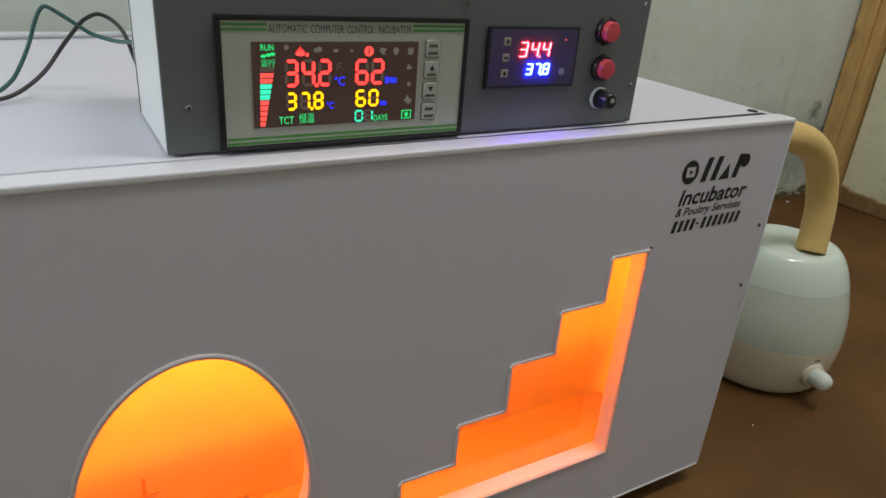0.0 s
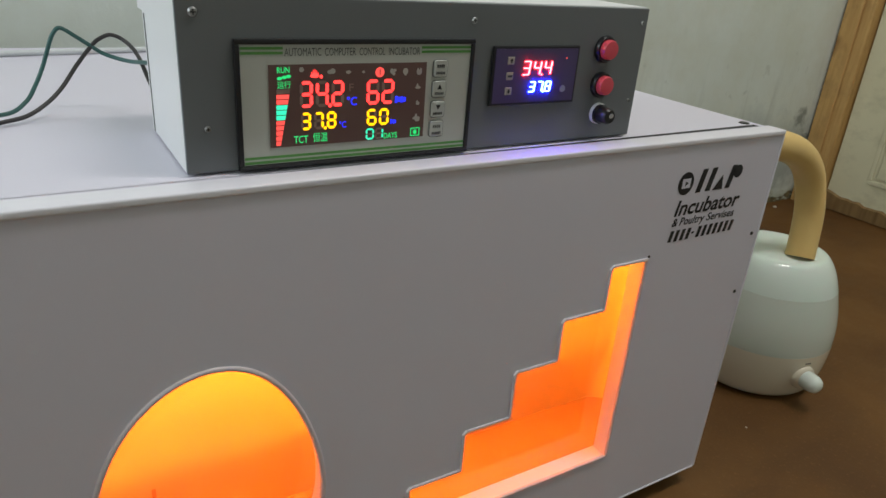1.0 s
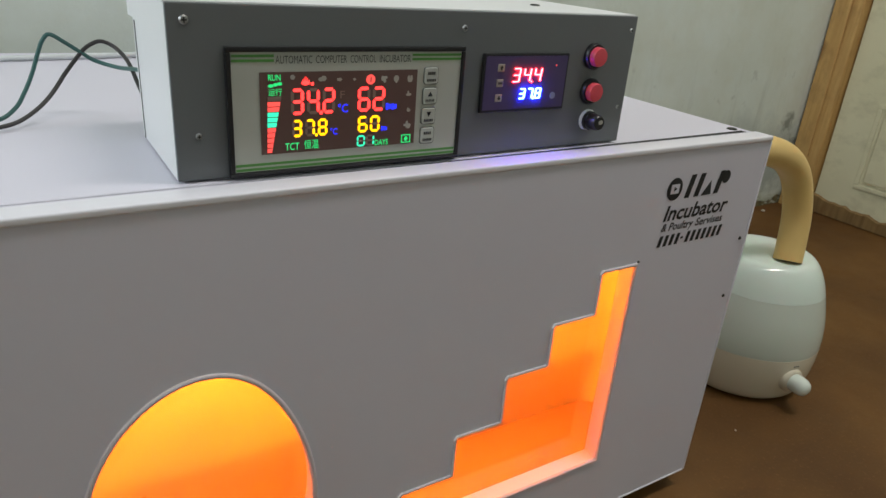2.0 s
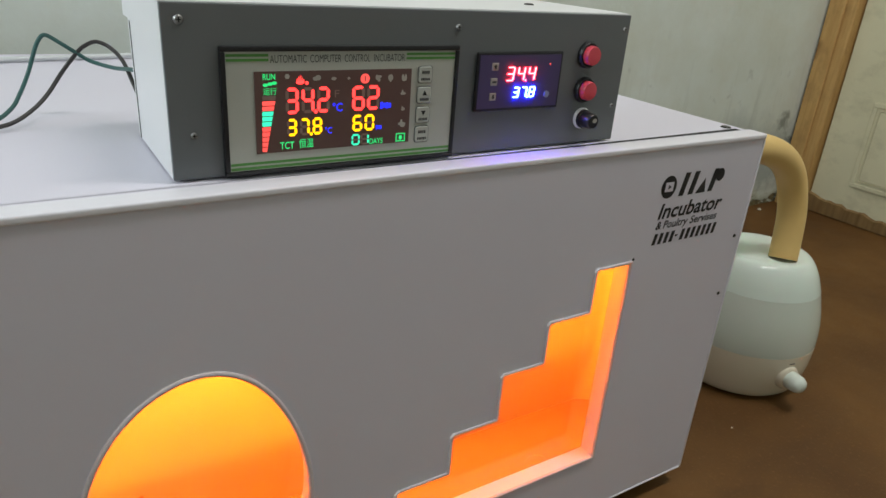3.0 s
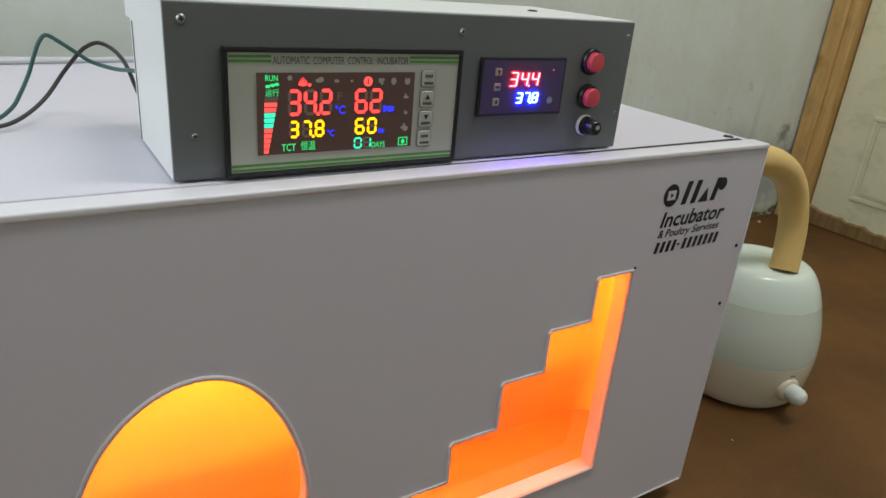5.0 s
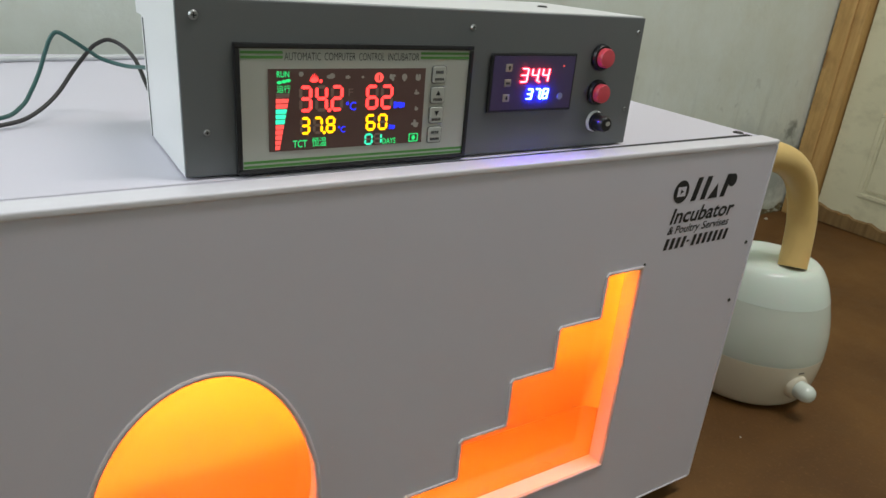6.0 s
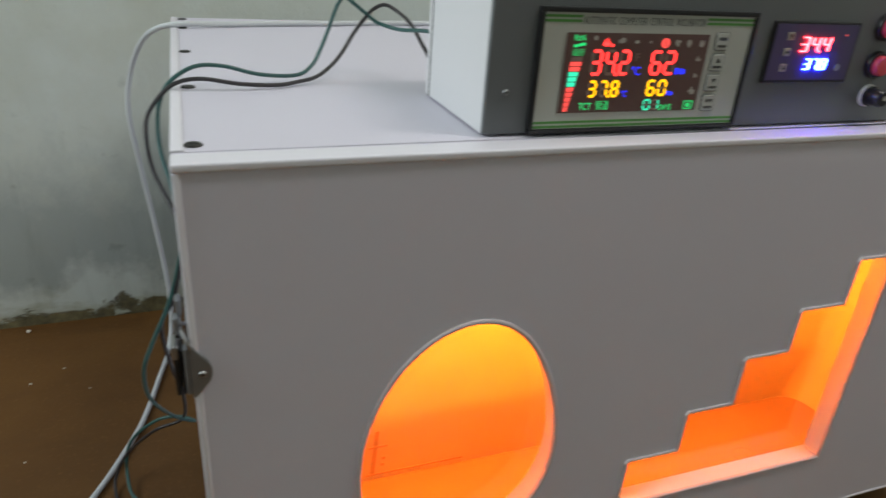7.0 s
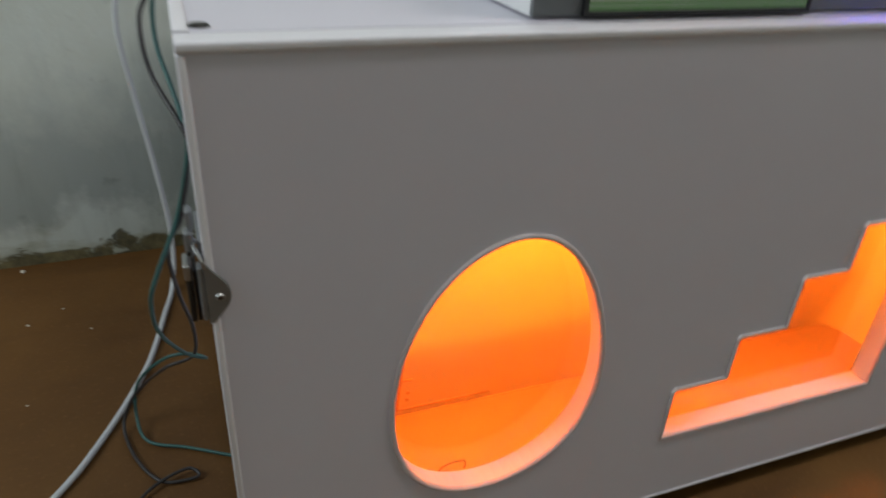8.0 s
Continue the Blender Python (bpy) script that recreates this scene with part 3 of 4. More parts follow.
    part("short_strip", laid(box(0.168, 0.190, 0, 0.002, 0.0985, 0.1015)), M_DULL_RED, d)
    for x in (0.09, 0.24, 0.42, 0.62):
        bulb = part("heat_bulb", lathe([(0.004, 0.405), (0.016, 0.408), (0.024, 0.418), (0.026, 0.43), (0.022, 0.444), (0.013, 0.455)], x, 0.056, 20), M_BULB, d, "lit orange heat bulb", True)
        part("socket", lathe([(0.014, 0.4555), (0.016, 0.458), (0.016, 0.478), (0.02, 0.4855)], x, 0.056, 20), M_RING, bulb)
    # door
    outer = [(0.0, Z0), (W, Z0), (W, H), (0.0, H)]
    door = part("front_door", holed_plate(outer, [egg_loop(), stair_loop()], 0.0, DOOR_T), M_SHEET, d, "white board door with egg and stair cut-outs")
    for loop, wide in ((egg_loop(), 1.0), (stair_loop(), 0.8)):
        part("window_edging", edging(loop, wide), M_EDGING, door, "thin pale grey edging round the cut-out", True)
        part("hole_lining", hole_lining(loop, wide), M_TRIM, door, "white strip lining the cut-out")
    # pale raw ends where the edging is cut at the steps' corners
    for cx, cz in ((0.3845, 0.1757), (0.4443, 0.2233), (0.4993, 0.278), (0.552, 0.3255), (0.607, 0.375)):
        a, c, w = (cx - 0.0006, cz - 0.0036), (cx + 0.0036, cz + 0.0006), 0.0005
        part("edging_end", holed_plate([(a[0] + w, a[1] - w), (c[0] + w, c[1] - w), (c[0] - w, c[1] + w), (a[0] - w, a[1] + w)], [], -0.0024, 0.0006, 0.0002), M_RAW_EDGE, door, "pale raw end of the edging")
    part("window_pane", box(0.09, 0.32, DOOR_T + 0.0004, DOOR_T + 0.0024, 0.09, 0.39), M_PANE, door, "clear glass pane")
    part("window_pane", box(0.36, 0.68, DOOR_T + 0.0004, DOOR_T + 0.0024, 0.09, 0.40), M_PANE, door, "clear glass pane")
    part("edge_strip", box(-0.0012, W + 0.0006, -0.0018, 0.0205, H - 0.0055, H + 0.0004, 0.0017, 4), M_TRIM, door, "rounded white edge strip", True)
    part("edge_strip", box(-0.0012, 0.0036, -0.0012, 0.0205, Z0, H - 0.0058, 0.0011, 3), M_TRIM, door, "rounded white edge strip", True)
    part("edge_strip", box(W - 0.0008, W + 0.0011, -0.0012, 0.0205, Z0, H - 0.0058, 0.0008, 3), M_TRIM, door, "rounded white edge strip", True)
    part("edge_strip", box(0.0038, W - 0.001, -0.0011, 0.0205, Z0 - 0.0012, Z0 + 0.0012, 0.0008, 3), M_TRIM, door, "rounded white edge strip", True)
    part("corner_strip", box(-0.0012, 0.0072, DOOR_T + 0.0026, D, H - 0.012, H + 0.0011, 0.001, 3), M_TRIM, d, "white angle strip along the top's edge", True)
    # screws along the top's edges and the door's hinge side
    for y in (0.037, 0.202, 0.367, 0.53, 0.606):
        cross_screw(d, 0.013, y, H + 0.0002, 0.0062, M_DARKSCREW, "z")
    cross_screw(d, W - 0.0225, 0.037, H + 0.0002, 0.0062, M_DARKSCREW, "z")
    for x, z in ((0.829, 0.378), (0.8265, 0.302)):
        part("hinge_screw", disc(x, -0.0006, z, 0.0024, 0.0012, "y", 14, 0.0016), M_DARKSCREW, d)
    part("corner_nail", disc(0.6603, -0.0008, 0.3765, 0.0017, 0.0012, "y", 12, 0.001), M_DARKSCREW, door)
    part("fibre", sweep(spline([(0.1655, 0.0206, 0.1165), (0.1675, 0.0206, 0.1225), (0.176, 0.0206, 0.1268), (0.1895, 0.0206, 0.1265), (0.1915, 0.0206, 0.1205), (0.19, 0.0206, 0.1165)], 6), 0.0005, 6), M_DKCABLE, d, "thin curled fibre on the pane")
    part("floor_stain", sweep([Vector((0.655 + 0.016 * math.cos(2 * math.pi * q / 24), 0.092 + 0.011 * math.sin(2 * math.pi * q / 24), Z0 + 0.0101)) for q in range(25)], 0.0007, 6), M_DULL_RED, d, "dried ring on the chamber floor")
    # draw latch on the left edge
    tip = [(0.0030 + 0.0088 * math.cos(radians(q)), 0.3510 + 0.0125 * math.sin(radians(q))) for q in range(-62, 63, 9)]
    latch = part("latch_plate", holed_plate([(-0.0025, 0.3305), (0.0002, 0.3312), (0.0022, 0.3335)] + tip + [(0.0020, 0.3690), (0.0002, 0.3722), (-0.0025, 0.3735)], [], -0.0024, -0.0009, 0.0005), M_ZINC, d, "dull zinc latch hook plate")
    cross_screw(latch, 0.0052, -0.0024, 0.3495, 0.0029, M_STEEL)
    part("latch_hook", box(-0.0058, -0.0026, -0.0024, 0.006, 0.3335, 0.3715, 0.0014, 3), M_ZINC, latch)
    base = part("latch_base", box(-0.004, 0.0005, 0.03, 0.075, 0.333, 0.371, 0.001), M_ZINC, d)
    dark = surface("black_latch_lever", (0.035, 0.035, 0.035, 1), 0.4, metal=0.5)
    part("latch_lever", box(-0.0128, -0.0092, 0.002, 0.022, 0.331, 0.3655, 0.0012, 3), dark, base)
    part("latch_lever", box(-0.0086, -0.0062, 0.004, 0.022, 0.330, 0.3665, 0.0010, 3), dark, base)
    part("lever_cap", box(-0.0134, -0.0088, 0.0015, 0.019, 0.3605, 0.3718, 0.0018, 3), M_STEEL, base, "bright zinc lever end")
    part("latch_tongue", box(-0.0108, -0.0052, 0.008, 0.018, 0.3722, 0.3905, 0.0026, 3), M_ZINC, base)
    part("latch_tongue", box(-0.0085, -0.0042, 0.012, 0.022, 0.3885, 0.402, 0.0020, 3), M_ZINC, base)
    part("latch_rivet", disc(-0.0088, 0.0073, 0.3765, 0.0013, 0.0012, "y", 12), dark, base)
    part("latch_loop", sweep(spline([(-0.004, 0.034, 0.369), (-0.0062, 0.02, 0.379), (-0.0058, 0.006, 0.3815), (-0.0028, -0.0015, 0.3765), (-0.0014, -0.0018, 0.3705)], 6), 0.0013, 8), M_STEEL, base)
    # printed sign: the maker's name as plain shapes, the rest in words
    sign = part("printed_sign", ellipse(0.6935, 0.4535, 0.0115, 0.0125, -0.0003, 28), M_INK, d, "black printed maker's sign")
    part("badge_face", polygon([(0.6875, 0.4485), (0.7, 0.4485), (0.7, 0.459), (0.6875, 0.459)], -0.0006), M_SHEET, sign)
    part("badge_mark", polygon([(0.6918, 0.451), (0.6966, 0.4537), (0.6918, 0.4564)], -0.0009), M_INK, sign)
    k = 0.24
    z = 0.4415
    for xa, w, h in ((0.7105, 0.0078, 0.0255), (0.7255, 0.0078, 0.0255), (0.7575, 0.0078, 0.0255)):
        part("name_bar", polygon([(xa + px + k * pz, z + pz) for px, pz in ((0, 0), (w, 0), (w, h), (0, h))], -0.0003), M_INK, sign)
    part("name_wedge", polygon([(0.7375, z), (0.7535, z), (0.7505, z + 0.0165)], -0.0003), M_INK, sign)
    part("name_round", ellipse(0.7745, z + 0.0178, 0.0070, 0.0074, -0.0003, 20), M_INK, sign)
    part("sign_word", writing("Incubator", 0.6855, -0.0003, 0.4185, 0.0165, 0.1035, 0.2, bold=0.022), M_INK, sign)
    for word, xa, w in (("&", 0.6855, 0.0085), ("Poultry", 0.697, 0.039), ("Servises", 0.7395, 0.0455)):
        part("sign_word", writing(word, xa, -0.0003, 0.4065, 0.0088, w, 0.2, bold=0.014), M_INK, sign)
    x = 0.684
    for k2 in range(12):
        w = 0.0052 if k2 != 4 else 0.0042
        h = 0.0128 if k2 != 4 else 0.0022
        z = 0.3885 if k2 != 4 else 0.394
        part("number_bar", polygon([(x, z), (x + w, z), (x + w + 0.22 * h, z + h), (x + 0.22 * h, z + h)], -0.0003), M_INK, sign)
        x += w + 0.0037
    return d


incubator()


# ---- the control box on its top ----
CX0, CX1, CY0, CY1, CZ0, CZ1 = 0.212, 0.628, 0.030, 0.162, H + 0.002, 0.6195


def display_panel(d):
    """The large incubator controller let into the front."""
    y = CY0
    x0, x1, z0, z1 = 0.2467, 0.4372, 0.502, 0.5929
    bz = bmesh.new()
    w = 0.0036
    for a in ((x0, x1, z0, z0 + w), (x0, x1, z1 - w, z1), (x0, x0 + w, z0 + w, z1 - w), (x1 - w, x1, z0 + w, z1 - w)):
        box(a[0], a[1], y - 0.0045, y, a[2], a[3], 0.0008, bm=bz)
    panel = part("display_panel", bz, M_BLACK, d, "black framed silver controller panel")
    part("face_film", box(x0 + w, x1 - w, y - 0.003, y - 0.0002, z0 + w, z1 - w), M_SILVER, panel)
    f = y - 0.0034
    for zc in (0.5868, 0.5836):
        for xa, xb in ((x0 + w + 0.0005, 0.280), (0.389, x1 - w - 0.0005)):
            part("green_stripe", box(xa, xb, f, f + 0.0003, zc - 0.0009, zc + 0.0009), M_GREEN, panel)
    for zc in (0.5105, 0.5072):
        part("green_stripe", box(x0 + w + 0.0005, x1 - w - 0.0005, f, f + 0.0003, zc - 0.0009, zc + 0.0009), M_GREEN, panel)
    for word, xa, xb in (("AUTOMATIC", 0.281, 0.3078), ("COMPUTER", 0.3105, 0.3345), ("CONTROL", 0.3372, 0.3579), ("INCUBATOR", 0.361, 0.3875)):
        part("title_word", writing(word, xa, f, 0.5815, 0.0054, xb - xa), M_INK_SOFT, panel)
    part("display_glass", box(0.2695, 0.3938, f - 0.0004, f + 0.0003, 0.5176, 0.5758), M_SCREEN, panel)
    g = f - 0.0008
    gg = g + 0.0002

    def digits(text, x, z, w, h, t, on, pitch):
        for c in text:
            if c == ".":
                part("decimal_point", ellipse(x - (pitch - w) / 2, z - t * 0.1, t * 0.62, t * 0.62, g, 10), on, panel)
                continue
            for letter in "abcdefg":
                lit = letter in SEGMENTS[c]
                part("segment" if lit else "unlit_segment", segment_shapes(letter, x, z, w, h, t, g if lit else gg), on if lit else M_GHOST, panel)
            x += pitch

    digits("34.2", 0.2926, 0.5465, 0.0074, 0.0165, 0.0024, M_RED_ON, 0.012)
    digits("62", 0.3446, 0.5465, 0.0080, 0.0162, 0.0024, M_RED_ON, 0.0124)
    digits("37.8", 0.2931, 0.5300, 0.0056, 0.0108, 0.0020, M_YEL_ON, 0.0098)
    digits("60", 0.3449, 0.5302, 0.0063, 0.0108, 0.0020, M_YEL_ON, 0.0102)
    digits("01", 0.3441, 0.5190, 0.0055, 0.0074, 0.0015, M_CYAN_ON, 0.0078)
    part("status_word", writing("RUN", 0.2753, g, 0.5702, 0.0040, 0.0089, bold=0.01), M_GRN_ON, panel)
    part("status_word", writing("\u8fd0\u884c", 0.2753, g, 0.5600, 0.0038, 0.0096), M_GRN_ON, panel)
    part("status_word", writing("TCT", 0.2866, g, 0.5198, 0.0052, 0.0107, bold=0.008), M_GRN_ON, panel)
    part("status_word", writing("\u6052\u6e29", 0.3011, g, 0.5202, 0.0052, 0.0112), M_GRN_ON, panel)
    part("status_word", writing("DAYS", 0.3587, g, 0.5183, 0.0044, 0.0115, bold=0.008), M_GRN_ON, panel)
    for xa, za, h, w in ((0.3275, 0.5456, 0.0060, 0.0080), (0.3215, 0.5292, 0.0046, 0.0057)):
        part("unit_sign", writing("\u00b0C", xa, g, za, h, w, bold=0.01), M_BLUE_ON, panel)
    part("unlit_symbol", writing("F", 0.3292, g, 0.5560, 0.0055, 0.0036), M_GHOST, panel)
    for xa, za, w, h in ((0.3673, 0.5458, 0.0095, 0.0050), (0.3640, 0.5296, 0.0050, 0.0036)):
        bm = bmesh.new()
        for k in range(4):
            xb = xa + w * k / 4
            box(xb, xb + w * 0.215, g, g + 0.0002, za + h * (0.0, 0.16, 0.0, 0.1)[k], za + h * (1.0, 0.86, 0.9, 0.8)[k], bm=bm)
        part("unit_sign", bm, M_BLUE_ON, panel)
    # green turning sign, tapering level gauge
    bm = bmesh.new()
    for dx, dz in ((0.0, 0.0), (0.0034, 0.0012), (0.0064, 0.0022)):
        ellipse(0.2770 + dx, 0.5665 + dz * 0.6, 0.0019, 0.0012, g, 12, bm=bm)
    part("turning_sign", bm, M_GRN_ON, panel)
    tones = [M_GHOST, M_SALMON_ON, M_SALMON_ON, M_CYAN_ON, M_CYAN_ON, M_CYAN_ON, M_SALMON_ON, M_SALMON_ON, M_SALMON_ON, M_SALMON_ON, M_SALMON_ON]
    z, h = 0.5590, 0.0037
    for k, m in enumerate(tones):
        left = 0.2745 - 0.0001 * k
        wt, wb = 0.0100 - 0.00062 * k, 0.0100 - 0.00062 * (k + 0.85)
        part("gauge_bar", polygon([(left, z), (left + wt, z), (left + wb, z - h * 0.84), (left, z - h * 0.84)], g), m, panel)
        z -= h
    # symbols along the top and right edge
    bm = bmesh.new()
    for k in range(5):
        xc = 0.3001 + 0.0012 * k
        polygon([(xc - 0.0008, 0.5672), (xc + 0.0008, 0.5672), (xc + 0.0003, 0.5672 + (0.0036, 0.0052, 0.0060, 0.0046, 0.0034)[k])], g, bm=bm)
    ellipse(0.3025, 0.5678, 0.0030, 0.0014, g - 0.0001, 12, bm=bm)
    part("flame_sign", bm, M_RED_ON, panel)
    part("spark_sign", ellipse(0.3075, 0.5672, 0.0012, 0.0013, g, 10), M_RED_ON, panel)
    alarm = part("alarm_sign", ellipse(0.3537, 0.5692, 0.0037, 0.0037, g, 20), M_SALMON_ON, panel)
    part("alarm_mark", box(0.3533, 0.3541, g - 0.0003, g - 0.0001, 0.5672, 0.5714), M_SCREEN, panel)

    def symbol(shapes):
        bm = bmesh.new()
        for q, (xa, za, rx, rz, n) in enumerate(shapes):
            ellipse(xa, za, rx * 1.2, rz * 1.2, g - 0.00004 * q, n, bm=bm)
        part("unlit_symbol", bm, M_ICON_OFF, panel)

    symbol([(0.2929, 0.5722, 0.0016, 0.0016, 6)])
    symbol([(0.3142, 0.5702, 0.0019, 0.0013, 10), (0.3162, 0.5708, 0.0018, 0.0017, 10)])
    symbol([(0.3284, 0.5698, 0.0019, 0.0012, 5)])
    symbol([(0.3404, 0.5697, 0.0012, 0.0010, 4)])
    symbol([(0.3636, 0.5698, 0.0011, 0.0017, 8), (0.3657, 0.5704, 0.0017, 0.0009, 8), (0.3653, 0.5680, 0.0011, 0.0013, 8)])
    symbol([(0.3753, 0.5694, 0.0019, 0.0021, 12), (0.3753, 0.5672, 0.0009, 0.0010, 6)])
    symbol([(0.3861, 0.5692, 0.0010, 0.0022, 8), (0.3884, 0.5692, 0.0010, 0.0022, 8), (0.3872, 0.5676, 0.0017, 0.0010, 8)])
    symbol([(0.3868, 0.5569, 0.0022, 0.0010, 6), (0.3862, 0.5582, 0.0008, 0.0016, 5)])
    symbol([(0.3873, 0.5446, 0.0015, 0.0012, 6), (0.3866, 0.5455, 0.0007, 0.0014, 5)])
    symbol([(0.3867, 0.5329, 0.0030, 0.0012, 7), (0.3863, 0.5334, 0.0011, 0.0028, 6), (0.3877, 0.5318, 0.0018, 0.0016, 6)])
    bm = bmesh.new()
    for a in ((0.3820, 0.3902, 0.5186, 0.5193), (0.3820, 0.3902, 0.5245, 0.5252), (0.3820, 0.3827, 0.5193, 0.5245), (0.3895, 0.3902, 0.5193, 0.5245)):
        box(a[0], a[1], g, g + 0.0002, a[2], a[3], bm=bm)
    ellipse(0.3861, 0.5218, 0.0016, 0.0020, g, 10, bm=bm)
    part("bell_sign", bm, M_GRN_ON, panel)
    # keys
    for k in range(4):
        zc, xc = 0.5708 - 0.0159 * k, 0.4064 - 0.0002 * k
        rim = part("key_rim", holed_plate(rounded(xc, zc, 0.0067, 0.0069, 0.0022), [], f - 0.0002, f + 0.0003, 0.0001), M_KEY_RIM, panel)
        part("key", holed_plate(rounded(xc, zc, 0.0061, 0.0063, 0.0019), [], f - 0.0009, f - 0.0002, 0.0004), M_KEY, rim, "", True)
        bm = bmesh.new()
        if k in (1, 2):
            e = 1 if k == 1 else -1
            polygon([(xc - 0.0022, zc + 0.0016 - 0.0018 * e), (xc + 0.0022, zc + 0.0016 - 0.0018 * e), (xc, zc + 0.0016 + 0.0022 * e)], f - 0.0012, bm=bm)
            part("key_arrow", bm, M_INK, panel)
        else:
            for q in range(4):
                box(xc - 0.0034 + 0.0018 * q, xc - 0.0022 + 0.0018 * q, f - 0.0012, f - 0.001, zc + 0.0008, zc + 0.0032, bm=bm)
            part("key_print", bm, M_INK_SOFT, panel)
        bm = bmesh.new()
        for q in range(6):
            box(xc - 0.0040 + 0.0014 * q, xc - 0.0031 + 0.0014 * q, f - 0.0012, f - 0.001, zc - 0.0044, zc - 0.0024, bm=bm)
        part("key_print", bm, M_INK_SOFT, panel)


def thermostat(d):
    y = CY0
    x0, x1, z0, z1 = 0.4562, 0.5485, 0.538, 0.5877
    th = part("thermostat", box(x0, x1, y - 0.0030, y - 0.0002, z0, z1, 0.0012), M_BLACK, d, "black thermostat with red and blue digits")
    f = y - 0.0034
    part("thermostat_window", box(x0 + 0.0025, x1 - 0.0025, f, f + 0.0006, z0 + 0.0025, z1 - 0.0025), glow_screen("smoked_window", (0.07, 0.055, 0.10, 1), (0.22, 0.03, 1.0, 1), 0.014), th)
    g = f - 0.0003
    for text, x, z, w, h, t, m, pitch in (("34.4", 0.4868, 0.5640, 0.0066, 0.0110, 0.0009, M_PINK_LED, 0.0115), ("37.8", 0.4955, 0.5495, 0.0052, 0.0082, 0.0009, M_BLUE_LED, 0.0086)):
        for c in text:
            if c == ".":
                part("decimal_point", ellipse(x - (pitch - w) / 2 - 0.0004, z, 0.0009, 0.0009, g - 0.0011, 10), m, th)
                continue
            for letter in SEGMENTS[c]:
                bm = segment_shapes(letter, x, z, w, h, t, g, 0.12)
                out = bmesh.ops.extrude_face_region(bm, geom=bm.faces[:])
                bmesh.ops.translate(bm, verts=[v for v in out["geom"] if isinstance(v, bmesh.types.BMVert)], vec=(0, -0.0010, 0))
                part("segment", bm, m, th)
            x += pitch
    for k, zc in enumerate((0.5757, 0.5631, 0.5506)):
        key = part("key", box(0.4708, 0.4776, f - 0.0006, f + 0.0005, zc - 0.0032, zc + 0.0032, 0.0006), surface("pale_key", rgb(168, 160, 150), 0.5), th)
        if k == 1:
            part("key_print", box(0.4720, 0.4764, f - 0.0009, f - 0.0007, zc - 0.0009, zc + 0.0009), M_INK_SOFT, th)
        else:
            e = 1 if k == 0 else -1
            bm = polygon([(0.4724, zc), (0.4760, zc), (0.4742, zc + 0.0021 * e)], f - 0.0009)
            polygon([(0.4734, zc), (0.4734, zc - 0.0018 * e), (0.4750, zc - 0.0018 * e), (0.4750, zc)], f - 0.0009, bm=bm)
            part("key_arrow", bm, M_INK, th)
    part("indicator", ellipse(0.5335, 0.5772, 0.0008, 0.0008, g - 0.0001, 12), M_SALMON_ON, th, "small red indicator lamp")
    part("sensor_eye", disc(0.5332, f - 0.0002, 0.5509, 0.0030, 0.0008), surface("grey_eye", rgb(150, 154, 170), 0.3), th)


def control_box():
    d = thing("control_box", "white control case with grey front, displays and red buttons", "control box")
    y = CY0
    part("front_plate", box(CX0, CX1, y, y + 0.004, CZ0, CZ1, 0.0008), M_GREY, d, "grey laminated front plate")
    for name, xa, xb in (("left_side", CX0 + 0.0002, CX0 + 0.003), ("right_side", CX1 - 0.003, CX1 - 0.0002)):
        side = box(xa, xb, y + 0.0042, CY1, CZ0, 0.596)
        box(xa, xb, y + 0.0042, 0.184, 0.596, CZ1 - 0.0012, bm=side)
        bmesh.ops.remove_doubles(side, verts=side.verts, dist=0.00001)
        part(name, side, M_WHITE_METAL, d)
    part("back_side", box(CX0 + 0.0035, CX1 - 0.0035, CY1 - 0.003, CY1, CZ0, 0.5955), M_WHITE_METAL, d)
    part("lid", box(CX0 - 0.0004, CX1 + 0.0004, y + 0.0042, 0.1845, CZ1 - 0.001, CZ1 + 0.0010, 0.0006), M_WHITE_METAL, d, "white lid overhanging at the back")
    part("side_seam", box(CX0 - 0.0004, CX0 + 0.0001, CY1 - 0.0095, CY1 - 0.0085, CZ0, 0.595), M_BLACK_GAP, d)
    for x, z, r in ((0.223, 0.609, 0.0036), (0.4368, 0.6066, 0.003), (0.6215, 0.607, 0.0022), (0.6205, 0.536, 0.0022), (0.2275, 0.533, 0.0026)):
        cross_screw(d, x, y - 0.0002, z, r * 0.88, M_STEEL)
    cross_screw(d, 0.560, 0.099, CZ1 + 0.0011, 0.005, M_DARKSCREW, "z")
    display_panel(d)
    thermostat(d)
    for x, z in ((0.5792, 0.5842), (0.5808, 0.5525)):
        ring = part("button_bezel", lathe([(0.0118, 0), (0.0118, 0.0025), (0.0105, 0.0045), (0.009, 0.0045), (0.009, 0.003)], 0, 0, 32), M_BLACK, d, "", True)
        ring.matrix_local = pose(x, y - 0.0001, z, 90)
        cap = part("red_button", lathe([(0.0086, 0.002), (0.0086, 0.0085), (0.0078, 0.0098), (0.004, 0.0102), (0.0005, 0.0102)], 0, 0, 32), M_RED, ring, "glossy red push button", True)
    ring = part("dial_ring", lathe([(0.0098, 0), (0.0098, 0.002), (0.009, 0.003)], 0, 0, 32), M_RING, d, "", True)
    ring.matrix_local = pose(0.5828, y - 0.0001, 0.5258, 90)
    part("dial", lathe([(0.0088, 0.003), (0.0088, 0.006), (0.0078, 0.0065), (0.0072, 0.0165), (0.006, 0.0178), (0.0005, 0.0178)], 0, 0, 28), M_BLACK, ring, "black dial knob", True)
    part("dial_mark", ellipse(0.001, 0.001, 0.0028, 0.0022, 0, 12), M_ICON_OFF, ring).matrix_local = pose(0, 0, 0.0182, -90)
    return d


